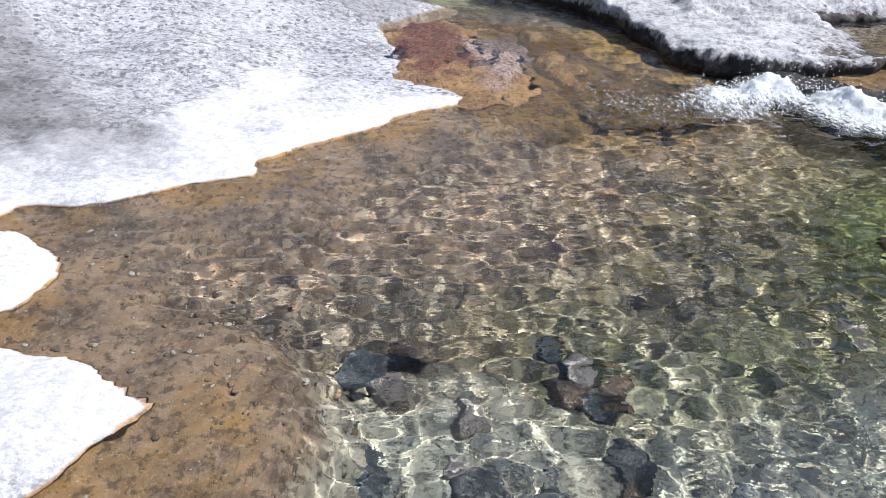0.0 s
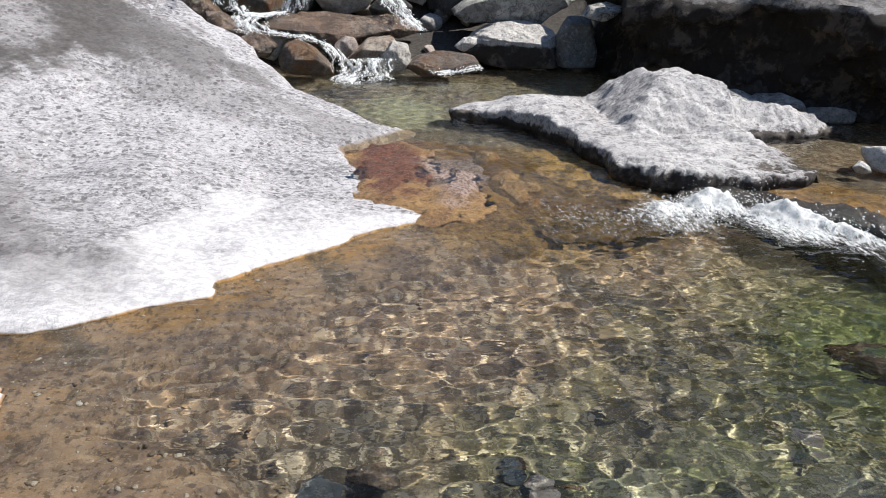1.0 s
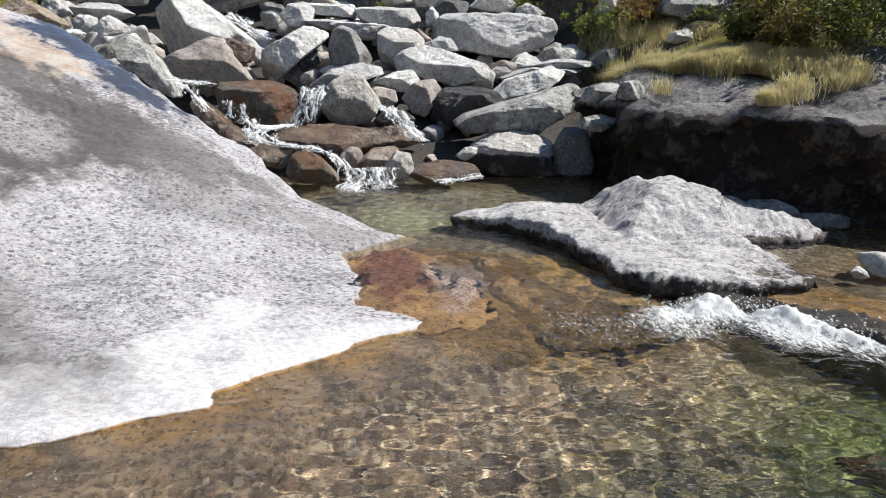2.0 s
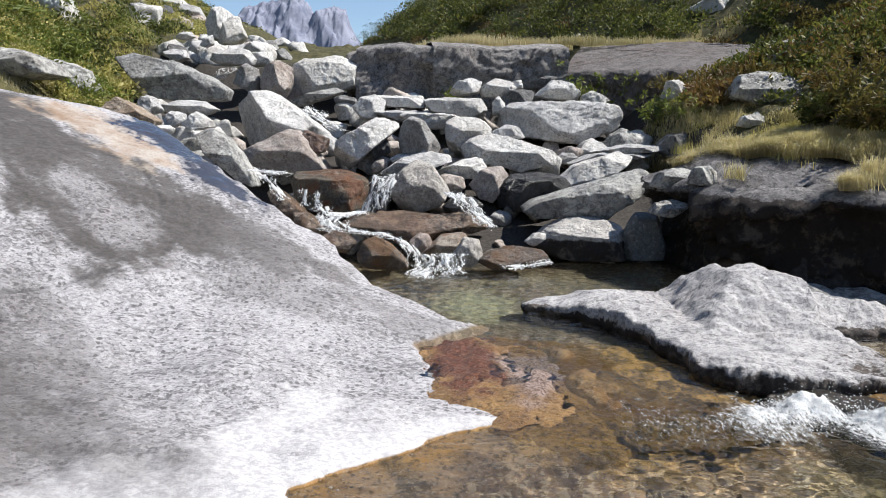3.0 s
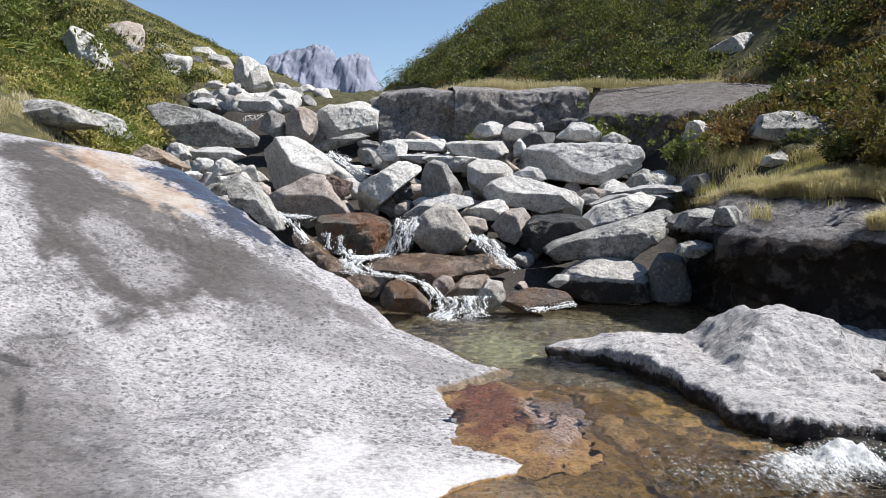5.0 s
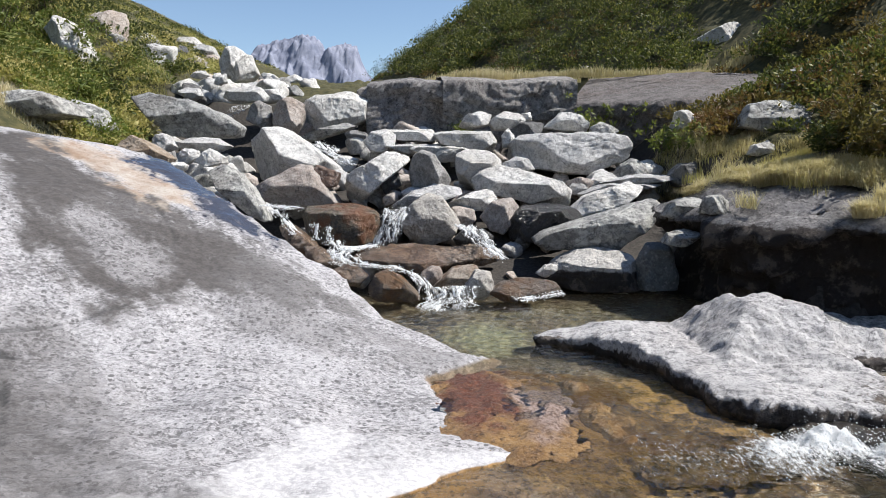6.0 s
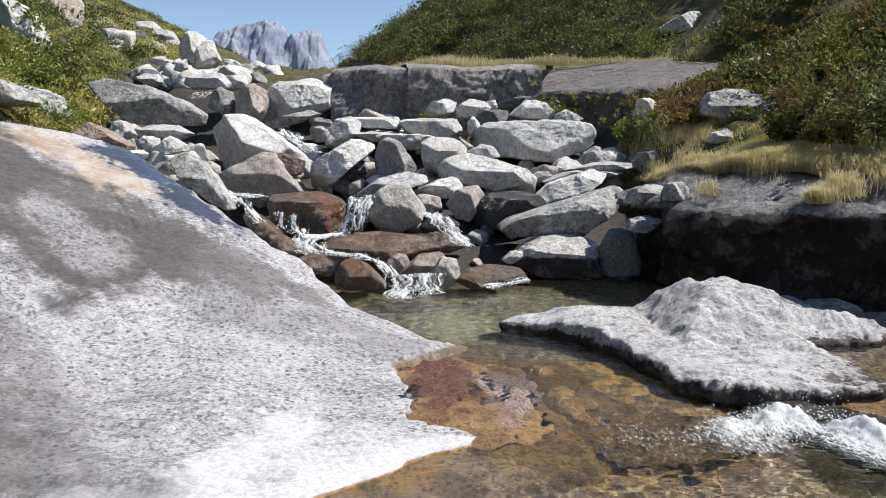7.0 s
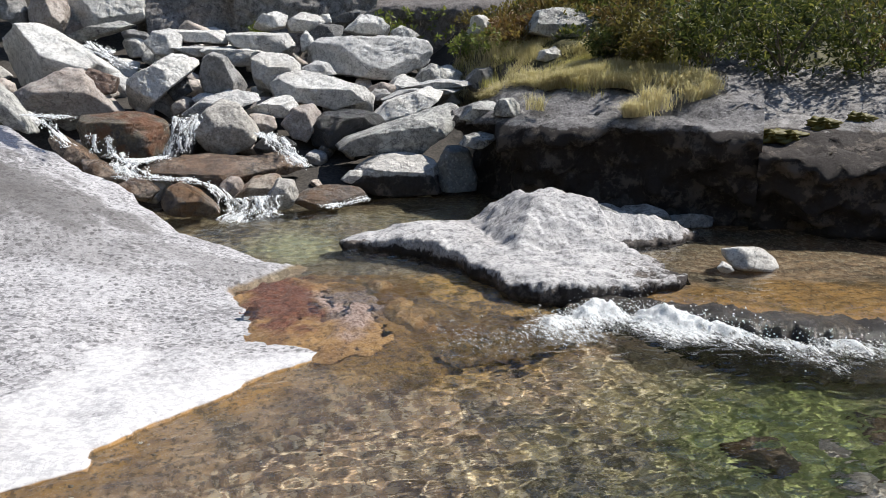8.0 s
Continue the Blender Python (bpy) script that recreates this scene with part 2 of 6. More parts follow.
    return g.done(col, g.math("SUBTRACT", 0.8, g.math("MULTIPLY", wet, 0.68)), 0.35)


def hump_material():
    g = Graph("red_algae_rock")
    mid, red, grey = g.noise(5, 6, 0.7), g.attr("red"), g.attr("grey")
    col = g.mix(g.step(mid, 0.38, 0.62), (0.34, 0.20, 0.075), (0.20, 0.11, 0.045))
    speckle = g.step(g.noise(42, 6, 0.8), 0.46, 0.56)
    col = g.mix(grey, col, g.mix(speckle, (0.46, 0.36, 0.32), (0.17, 0.11, 0.09)))
    col = g.mix(red, col, g.mix(g.step(g.noise(30, 6, 0.8), 0.48, 0.6), (0.075, 0.018, 0.012), (0.20, 0.06, 0.035)))
    col = g.mix(g.step(g.noise(20, 7, 0.8), 0.54, 0.60, 0, 0.7), col, (0.04, 0.025, 0.02))
    col = g.mix(g.step(g.noise(75, 6, 0.8), 0.54, 0.62, 0, 0.6), col, (0.46, 0.34, 0.26))
    col = g.mix(g.step(g.noise(55, 6, 0.8, vec=g.scaled(1.1, 0.9, 1.3)), 0.55, 0.62, 0, 0.6), col, (0.07, 0.04, 0.028))
    col = g.mix(g.step(g.split(2), 0.05, -0.10, 0, 0.9), col, under_water(g))
    g.bump(g.math("ADD", mid, g.math("MULTIPLY", g.noise(26, 6, 0.75), 0.8)), 1.0, 0.05)
    return g.done(col, 0.45, 0.45)


def bed_material():
    g = Graph("stream_bed")
    mid, fine = g.noise(4, 5, 0.65), g.noise(24, 4, 0.65)
    col = under_water(g)
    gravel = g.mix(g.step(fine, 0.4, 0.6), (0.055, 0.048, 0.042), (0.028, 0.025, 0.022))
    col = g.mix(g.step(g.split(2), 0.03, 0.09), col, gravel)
    col = g.mix(g.attr("turf"), col, g.mix(g.step(g.noise(7), 0.35, 0.65), (0.085, 0.075, 0.03), (0.035, 0.037, 0.014)))
    g.bump(g.math("ADD", mid, g.math("MULTIPLY", fine, 0.5)), 0.6, 0.04)
    return g.done(col, 0.8, 0.25)


def water_material():
    g = Graph("clear_water")
    ripple = g.math("ADD", g.noise(9, 2, 0.5, vec=g.scaled(1, 1.6, 1)), g.math("MULTIPLY", g.noise(26, 2, 0.5), 0.25))
    g.bump(ripple, 0.2, 0.04)
    g.bsdf.inputs["Transmission Weight"].default_value = 1.0
    g.bsdf.inputs["IOR"].default_value = 1.33
    return g.done((0.93, 0.98, 0.93), 0.03, 0.5)


def foam_material():
    g = Graph("white_water")
    n = g.noise(40, 6, 0.75)
    col = g.mix(g.step(n, 0.36, 0.54), (0.62, 0.67, 0.69), (0.93, 0.945, 0.95))
    g.bump(n, 0.5, 0.02)
    lace = g.math("ADD", g.attr("cover"), g.math("MULTIPLY", g.math("SUBTRACT", g.noise(30, 9, 0.78, vec=g.scaled(1.5, 0.7, 0.6)), 0.5), 3.4))
    g.done(col, 0.45, 0.4)
    thin, both = g.t.nodes.new("ShaderNodeBsdfTranslucent"), g.t.nodes.new("ShaderNodeMixShader")
    g.put(thin.inputs[0], col)
    clear, cut = g.t.nodes.new("ShaderNodeBsdfTransparent"), g.t.nodes.new("ShaderNodeMixShader")
    both.inputs[0].default_value = 0.45
    g.t.links.new(g.bsdf.outputs[0], both.inputs[1])
    g.t.links.new(thin.outputs[0], both.inputs[2])
    g.put(cut.inputs[0], g.step(lace, 0.16, 0.86))
    g.t.links.new(clear.outputs[0], cut.inputs[1])
    g.t.links.new(both.outputs[0], cut.inputs[2])
    g.t.links.new(cut.outputs[0], g.t.nodes["Material Output"].inputs[0])
    return g.mat


def mountain_material():
    g = Graph("hazy_far_rock")
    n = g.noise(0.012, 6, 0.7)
    # the blue of the distance haze is mixed into the rock's base colour
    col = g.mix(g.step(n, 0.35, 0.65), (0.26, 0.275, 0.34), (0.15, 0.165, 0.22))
    return g.done(col, 1.0, 0.0)


def leaf_material(name, a, b, c):
    g = Graph(name)
    r = g.random(island=True)
    col = g.mix(g.step(g.noise(0.6, 3), 0.35, 0.65), a, b)
    col = g.mix(g.step(r, 0.55, 1.0, 0, 0.8), col, c)
    g.done(col, 0.55, 0.25)
    thin, both = g.t.nodes.new("ShaderNodeBsdfTranslucent"), g.t.nodes.new("ShaderNodeMixShader")
    g.put(thin.inputs[0], g.mix(1.0, col, (1.1, 1.12, 0.75), "MULTIPLY"))
    both.inputs[0].default_value = 0.34
    g.t.links.new(g.bsdf.outputs[0], both.inputs[1])
    g.t.links.new(thin.outputs[0], both.inputs[2])
    g.t.links.new(both.outputs[0], g.t.nodes["Material Output"].inputs[0])
    return g.mat


SLAB, HUMP, BED, WATER, FOAM, PEAK = slab_material(), hump_material(), bed_material(), water_material(), foam_material(), mountain_material()
LIP = granite("lip_rock", (0.10, 0.075, 0.05), (0.045, 0.035, 0.028), (0.03, 0.025, 0.02), lichen=0.9, wet=(0.025, 0.02, 0.016), rough=0.25)
RIB = granite("algae_rock", (0.36, 0.22, 0.08), (0.20, 0.12, 0.045), (0.06, 0.045, 0.03), lichen=0.9, wet=(0.22, 0.12, 0.04), rough=0.35, low=0.8)
# foot blackens the whole wall: damp dark rock and the overhang's shade
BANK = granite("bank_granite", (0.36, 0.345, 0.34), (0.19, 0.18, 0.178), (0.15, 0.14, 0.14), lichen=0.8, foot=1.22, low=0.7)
WORN = granite("worn_ledge_granite", (0.21, 0.19, 0.185), (0.12, 0.11, 0.105), (0.15, 0.115, 0.10), lichen=0.6, low=0.85, crust=0.25)
LEDGE = granite("ledge_granite", (0.40, 0.38, 0.365), (0.20, 0.19, 0.185), (0.16, 0.135, 0.12), lichen=0.8, low=0.75)
MIDROCK = granite("bleached_granite", (0.60, 0.585, 0.575), (0.46, 0.45, 0.45), (0.42, 0.395, 0.385), lichen=0.55, grit=0.6, foot=0.175, ragged=9.0, low=0.80, relief=0.03)


# ---- forms ----
def lerp(x, xs, ys):
    return np.interp(x, xs, ys)


def smooth(x, lo, hi):
    t = np.clip((x - lo) / (hi - lo), 0, 1)
    return t * t * (3 - 2 * t)


RNG = np.random.RandomState(5)
LATTICE = RNG.rand(64, 64, 64)


def wave3(p, scale, seed=0):
    """Smooth value noise in -1..1 for an n x 3 array."""
    q = p * scale + np.array([17.3, 5.1, 9.7]) * (seed + 1)
    i = np.floor(q).astype(int)
    f = q - i
    f = f * f * (3 - 2 * f)
    out = 0
    for dx in (0, 1):
        for dy in (0, 1):
            for dz in (0, 1):
                w = (f[:, 0] if dx else 1 - f[:, 0]) * (f[:, 1] if dy else 1 - f[:, 1]) * (f[:, 2] if dz else 1 - f[:, 2])
                out = out + w * LATTICE[(i[:, 0] + dx) % 64, (i[:, 1] + dy) % 64, (i[:, 2] + dz) % 64]
    return out * 2 - 1


def rough3(p, scale, octaves=4, gain=0.5, seed=0):
    return sum(wave3(p, scale * 2**k, seed + k) * gain**k for k in range(octaves))


def flat(x, y):
    return np.stack([np.ravel(x), np.ravel(y), 0 * np.ravel(x)], -1)


def mesh_object(name, verts, faces, material, parent=None, shade=True, attrs=None):
    me = bpy.data.meshes.new(name)
    verts = np.asarray(verts, np.float32)
    faces = np.asarray(faces, np.int32)
    n = faces.shape[1]
    me.vertices.add(len(verts))
    me.vertices.foreach_set("co", verts.ravel())
    me.loops.add(faces.size)
    me.loops.foreach_set("vertex_index", faces.ravel())
    me.polygons.add(len(faces))
    me.polygons.foreach_set("loop_start", np.arange(0, faces.size, n, dtype=np.int32))
    me.polygons.foreach_set("use_smooth", np.full(len(faces), shade))
    me.update(calc_edges=True)
    for key, values in (attrs or {}).items():
        me.attributes.new(key, "FLOAT", "POINT").data.foreach_set("value", np.asarray(values, np.float32).ravel())
    me.materials.append(material)
    ob = new(name, me)
    ob.parent = parent
    ob.cycles.is_caustics_receiver = material != WATER
    return ob


def grid_faces(rows, cols, keep=None):
    i = np.arange((rows - 1) * cols).reshape(rows - 1, cols)[:, :-1].ravel()
    f = np.stack([i, i + 1, i + cols + 1, i + cols], -1)
    return f if keep is None else f[keep[f].any(1)]


def trim(verts, faces, attrs):
    used = np.unique(faces)
    back = np.zeros(len(verts), int)
    back[used] = np.arange(len(used))
    return verts[used], back[faces], {k: v[used] for k, v in attrs.items()}


def outline_distance(x, y, pts):
    """Signed distance to a closed outline (inside positive) and the number of the nearest side."""
    pts = np.array(pts, float)
    best, side, inside = np.full(x.shape, 1e9), np.zeros(x.shape, int), np.zeros(x.shape, bool)
    for k in range(len(pts)):
        (ax, ay), (bx, by) = pts[k], pts[(k + 1) % len(pts)]
        t = np.clip(((x - ax) * (bx - ax) + (y - ay) * (by - ay)) / ((bx - ax) ** 2 + (by - ay) ** 2 + 1e-9), 0, 1)
        d = np.hypot(x - ax - t * (bx - ax), y - ay - t * (by - ay))
        side = np.where(d < best, k, side)
        best = np.minimum(best, d)
        cross = ((ay > y) != (by > y)) & (x < (bx - ax) * (y - ay) / (by - ay + 1e-12) + ax)
        inside ^= cross
    return np.where(inside, best, -best), side


# ---- the lie of the land ----
def drop_line(x):
    """y of the low step where the upper water falls into the pool."""
    return lerp(x, [-2, 0.7, 1.3, 2.08, 2.64, 3.16, 3.66, 4.24, 6, 9], [4.1, 4.15, 4.25, 4.2, 4.4, 4.0, 3.45, 3.2, 2.4, 1.2])


def valley(y):
    return lerp(y, [-60, -12, -1, 0.4, 8, 8.5, 10, 12, 14.5, 15.6, 22, 40, 46, 80, 300, 2500],
                [14, 3.0, 0.35, 0.1, 0.0, 0.05, 0.5, 1.45, 2.4, 3.35, 4.3, 6.9, 6.4, 2, -15, -60])


def right_side(x, y):
    nd = (x - 3.0) * 0.5625 + (y - 7.4) * 0.828
    return np.minimum(nd, x - 3.5) - 0.55


def ground_height(x, y):
    z = valley(y)
    u = (y - drop_line(x)) * 0.85
    s = -0.515 * (x - 0.6) + 0.857 * (y - 4.15)
    pool = -np.minimum(0.85, 0.10 + 0.23 * np.maximum(0, -s)) + 0.55 * np.maximum(0, 1.3 - y)
    pool = np.minimum(pool, 0.5)
    shelf = smooth(x, 2.7, 3.3)
    upper = -0.06 - 0.20 * smooth(u, 0.2, 2.2) + 0.12 * shelf * smooth(u, 0, 0.15)
    near = np.where(u < 0, pool, lerp(u, [0, 0.25], [-0.25, 0]) + upper)
    z = z + (near - z) * smooth(9.2 - y, 0, 0.7) * smooth(y, -2.0, 0.4)
    # left slope
    xl = lerp(y, [0, 8, 10, 14, 30, 40], [-4.5, -3.6, -3.6, -5, -7.5, -8])
    out = np.maximum(0, xl - x)
    steep = lerp(y, [8, 9.5, 14, 25, 40], [0.95, 0.95, 0.7, 0.5, 0.45])
    far = 1 - smooth(y, 46, 90)
    z = z + (np.minimum(out, 2.6) * steep + np.minimum(np.maximum(0, out - 2.6) * 0.45, 40)) * far
    # right bank and slope
    rd = right_side(x, y)
    bank = lerp(rd, [0, 0.45, 2.3, 4.4, 10, 60], [0, 1.0, 1.75, 2.5, 5.4, 20])
    fade = 1 - smooth(y, 11.5, 16.5)
    z = z + bank * fade
    hill = (x - 6.0) * 0.93 + (y - 16) * 0.36
    z = z + 0.74 * np.clip(hill, 0, 60) * smooth(y, 11, 17) * far
    return z


def ground_turf(x, y):
    xl = lerp(y, [0, 8, 10, 14, 30, 40], [-4.5, -3.6, -3.6, -5, -7.5, -8])
    return np.clip(smooth(xl - x, 0.2, 1.2) + smooth(right_side(x, y), 0.6, 1.2) + smooth(y, 15.2, 17), 0, 1)


def build_ground():
    def axis(spans):
        return np.unique(np.concatenate([np.arange(a, b, d) for a, b, d in spans]))
    xs = axis([(-1600, -200, 100), (-200, -40, 8), (-40, -8, 0.6), (-8, 9, 0.08), (9, 40, 0.6), (40, 200, 8), (200, 1601, 100)])
    ys = axis([(-400, -60, 30), (-60, -2, 1.5), (-2, 16, 0.08), (16, 48, 0.4), (48, 200, 6), (200, 2500, 100)])
    x, y = np.meshgrid(xs, ys)
    x, y = x.ravel(), y.ravel()
    z = ground_height(x, y)
    p = flat(x, y)
    turf = ground_turf(x, y)
    z += rough3(p, 1.3, 5, 0.5) * (0.05 + 0.12 * turf) + wave3(p, 0.25, 3) * 0.35 * smooth(y, 16, 22)
    deep = smooth(-z, 0.2, 0.6)
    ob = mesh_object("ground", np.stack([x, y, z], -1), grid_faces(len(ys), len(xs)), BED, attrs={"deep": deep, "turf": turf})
    return tagged(ob, "rocky mountain valley floor with stream bed and turf slopes", "ground", kind="structure")


SHORE = [(0.49, 5.88), (-0.05, 5.42), (0.10, 4.95), (0.18, 4.52), (0.36, 4.27), (0.60, 4.15), (0.20, 3.90), (-0.22, 3.60), (-0.70, 3.30), (-0.66, 3.10),
         (-1.31, 2.88), (-1.68, 2.78), (-1.80, 2.66), (-1.41, 2.47), (-1.34, 2.26), (-1.43, 2.01), (-1.62, 1.93), (-1.09, 1.76), (-0.72, 1.55), (-0.80, 1.38),
         (-0.95, 1.23), (-1.3, 0.9), (-1.5, 0.0), (-1.2, -2), (-9, -2), (-9, 8.9), (-5.6, 8.9), (-4.2, 8.78), (-3.3, 8.6), (-2.75, 8.15), (-2.3, 7.8), (-1.75, 7.4),
         (-0.97, 6.97), (-0.47, 6.49)]


SLAB_GRID = {}


def build_slab():
    xs, ys = np.arange(-8.5, 1.6, 0.025), np.arange(-0.8, 9.3, 0.025)
    x, y = [v.ravel() for v in np.meshgrid(xs, ys)]
    p = flat(x, y)
    wob = rough3(p, 3.5, 5, 0.55, 2)
    d, side = outline_distance(x, y, SHORE)
    d = d + wob * 0.035
    pool_side = (side >= 5) & (side <= 23)
    hump_side = side <= 4
    s = -0.515 * (x - 0.6) + 0.857 * (y - 4.15)
    rise = lerp(s, [-9, 0, 1.4, 2.5, 3.5, 4.6, 6.2, 8], [0, 0.0, 0.14, 0.44, 0.93, 1.5, 2.05, 2.4])
    lip = 0.17 * np.clip(d, 0, 1.4)
    rise = np.maximum(rise, lip) + 0.05 * np.minimum(rise, lip) + 0.06 * np.clip(-x - 2, 0, 4)
    out = np.maximum(0, -d)
    z = rise + np.minimum(0.02, np.maximum(d, 0) * 0.5)
    fall = np.where(pool_side, 0.03 + 0.10 * out + 0.10 * out**2, np.where(hump_side, 0.5 * out, 2.2 * out + 0.15 * np.sqrt(out)))
    inner = np.where(~pool_side & ~hump_side, 0.07 * np.exp(-np.maximum(d, 0) / 0.2), 0)
    z = z - np.where(d < 0, fall, 0) - inner
    z = np.where(d < 0, z + (ground_height(x, y) - 0.10 - z) * smooth(out, 0.35, 0.8), z)
    z += rough3(p, 0.8, 3, 0.5, 5) * 0.05 * smooth(d, 0, 1.5) + wob * 0.010 + np.abs(wave3(p, 13, 6)) * 0.022 * smooth(out, 0.03, 0.2)
    bleach = smooth(0.72 + 0.25 * wave3(p, 1.2, 8) - d + 0.34 * rough3(p, 4, 6, 0.72, 9), -0.10, 0.30) * pool_side * smooth(d, -0.01, 0.01) * smooth(y, 1.0, 1.6)
    bleach *= 1 - 0.7 * smooth(wave3(p, 0.9, 12), 0.2, 0.7) * smooth(d, 0.1, 0.3)

    down = np.stack([(0.87 * x - 0.5 * y) * 0.7, (0.5 * x + 0.87 * y) * 1.7, 0 * x], -1)

    def streak(points, width, seed):
        dd, _ = outline_distance(x, y, points)
        return smooth(dd + 0.08 + 0.17 * rough3(down, 2.4, 6, 0.78, seed), -width * 1.1, width * 1.1)
    stain = streak([(-5.30, 7.7), (-5.0, 8.3), (-4.6, 8.15), (-4.05, 7.65), (-3.59, 7.34), (-3.12, 7.08), (-2.58, 7.06), (-1.95, 6.91), (-1.28, 6.69), (-0.85, 6.40), (-1.40, 6.19),
                    (-1.94, 6.26), (-2.26, 6.11), (-2.44, 5.79), (-2.69, 5.58), (-3.14, 5.82), (-3.51, 6.05), (-3.83, 6.27), (-4.14, 6.63), (-4.70, 7.18)], 0.12, 21)
    stain *= 1 - 0.30 * smooth(x, -2.4, -1.0) - 0.12 * smooth(rough3(p * np.array([0.5, 1.4, 1]), 1.6, 4, 0.6, 44), 0.0, 0.6)
    stain *= 1 - 0.55 * streak([(-3.61, 6.51), (-3.51, 6.74), (-3.15, 6.74), (-2.82, 6.55), (-2.57, 6.13), (-2.85, 6.16), (-3.25, 6.36)], 0.12, 23)
    stain = np.maximum(stain, 0.42 * streak([(-2.3, 5.9), (-1.89, 6.12), (-1.19, 6.19), (-0.43, 5.96), (0.3, 5.9), (0.08, 5.63), (-0.66, 5.71), (-1.43, 5.80)], 0.14, 25))
    stain = np.maximum(stain, 0.85 * streak([(-3.36, 4.99), (-3.15, 5.14), (-2.87, 4.89), (-2.41, 4.43), (-1.99, 3.90), (-1.45, 3.4), (-2.73, 3.0), (-4.2, 3.6), (-4.0, 4.7)], 0.42, 27))
    rust = 0.75 * streak([(-4.60, 8.15), (-4.14, 8.4), (-3.64, 8.12), (-3.11, 7.84), (-2.80, 7.48), (-2.93, 7.25), (-3.27, 7.35), (-3.70, 7.60), (-4.14, 7.85)], 0.10, 31)
    wet = streak([(-3.70, 8.15), (-3.40, 8.65), (-2.65, 8.15), (-2.10, 7.65), (-1.75, 7.3), (-2.30, 7.32), (-2.72, 7.62), (-3.12, 7.92)], 0.06, 33)

    def line(points, width):
        n = len(points)
        best = np.full(x.shape, 9.0)
        for (ax, ay), (bx, by) in zip(points, points[1:]):
            t = np.clip(((x - ax) * (bx - ax) + (y - ay) * (by - ay)) / ((bx - ax) ** 2 + (by - ay) ** 2), 0, 1)
            best = np.minimum(best, np.hypot(x - ax - t * (bx - ax), y - ay - t * (by - ay)) + 0.03 * wave3(p, 6, n))
        return 1 - smooth(best, width * 0.4, width)
    crack = np.maximum.reduce([0.6 * line([(-3.9, 4.6), (-3.37, 5.0), (-3.00, 5.26), (-2.63, 5.66)], 0.024), line([(-3.4, 4.75), (-3.17, 4.69), (-2.95, 4.53), (-2.83, 4.31), (-2.53, 3.82)], 0.022),
                               line([(-3.4, 4.9), (-3.27, 4.85), (-3.07, 4.83)], 0.026), 0.7 * line([(-3.04, 7.33), (-2.61, 6.79), (-2.5, 6.5)], 0.02), 0.9 * line([(-2.68, 8.0), (-2.66, 7.72)], 0.03)])
    crack *= 0.75
    z -= crack * 0.02
    z -= 0.012 * np.abs(rough3(p * np.array([1.0, 2.2, 1]), 5.5, 4, 0.6, 51)) * smooth(d, 0.05, 0.3)
    SLAB_GRID.update(xs=xs, ys=ys, z=z.reshape(len(ys), len(xs)))
    under = smooth(-d, 0.0, 0.03) * np.where(hump_side, 1.0, np.where(pool_side, 0.0, 0.35))
    keep = d > -0.9
    verts, faces, attrs = trim(np.stack([x, y, z], -1), grid_faces(len(ys), len(xs), keep), {"bleach": bleach, "stain": stain, "rust": rust, "under": under, "wet": wet, "crack": crack})
    ob = mesh_object("granite_slab", verts, faces, SLAB, attrs=attrs)
    return tagged(ob, "huge smooth grey granite slab sloping into the pool, bleached white at the waterline", "rock slab")


def build_patch(name, outline, height, material, label, fall=2.0, rim=0.12, step=0.025, pad=0.5, seed=0, rough=0.03, under=0.0, tint=None, grain=0.0, layers=0.0, curve=0.0, ramp=None):
    """A low broad rock given by an outline and the height of its top."""
    pts = np.array(outline)
    xs = np.arange(pts[:, 0].min() - pad, pts[:, 0].max() + pad, step)
    ys = np.arange(pts[:, 1].min() - pad, pts[:, 1].max() + pad, step)
    x, y = [v.ravel() for v in np.meshgrid(xs, ys)]
    p = flat(x, y)
    d, _ = outline_distance(x, y, outline)
    d = d + rough3(p, 2.5, 4, 0.55, seed) * 0.06 + rough3(p, 8, 4, 0.6, seed + 5) * 0.022
    top = height(x, y) + rough3(p, 1.6, 5, 0.55, seed + 3) * rough + rough3(p, 9, 4, 0.6, seed + 6) * grain
    if ramp:                                    # the top comes down to the water towards its edge
        top = np.minimum(top, 0.15 + ramp(x, y) * np.maximum(d, 0))
    if layers:                                  # thin sheets weathered back one below the other
        sheet = 3.0 * rough3(p * np.array([0.5, 1.3, 1]), 0.9, 5, 0.6, seed + 8)
        part_way = sheet - np.floor(sheet)
        top = top + layers * (np.floor(sheet) + smooth(part_way, 0.0, 0.12) - 0.5 * part_way)
    z = np.where(d > 0, top - rim * np.exp(-np.maximum(d, 0) / 0.08), top - rim - fall * np.maximum(0, -d) - curve * np.maximum(0, -d) ** 2)
    if under:                                   # the side leans back beneath the top
        gy, gx = np.gradient(d.reshape(len(ys), len(xs)), step)
        ln = np.hypot(gx, gy).ravel() + 1e-6
        back = under * np.minimum(np.maximum(0, -d), 0.12) + np.maximum(0, -d) * 0.9
        x, y = x + gx.ravel() / ln * back, y + gy.ravel() / ln * back
    verts, faces, attrs = trim(np.stack([x, y, z], -1), grid_faces(len(ys), len(xs), d > -pad * 0.8), tint(x, y, p) if tint else {})
    return tagged(mesh_object(name, verts, faces, material, attrs=attrs), label, "rock")


ICO = {}


def ico_sphere(level):
    if level not in ICO:
        bm = bmesh.new()
        bmesh.ops.create_icosphere(bm, subdivisions=level, radius=1.0)
        ICO[level] = (np.array([v.co for v in bm.verts]), np.array([[v.index for v in f.verts] for f in bm.faces]))
        bm.free()
    return ICO[level]


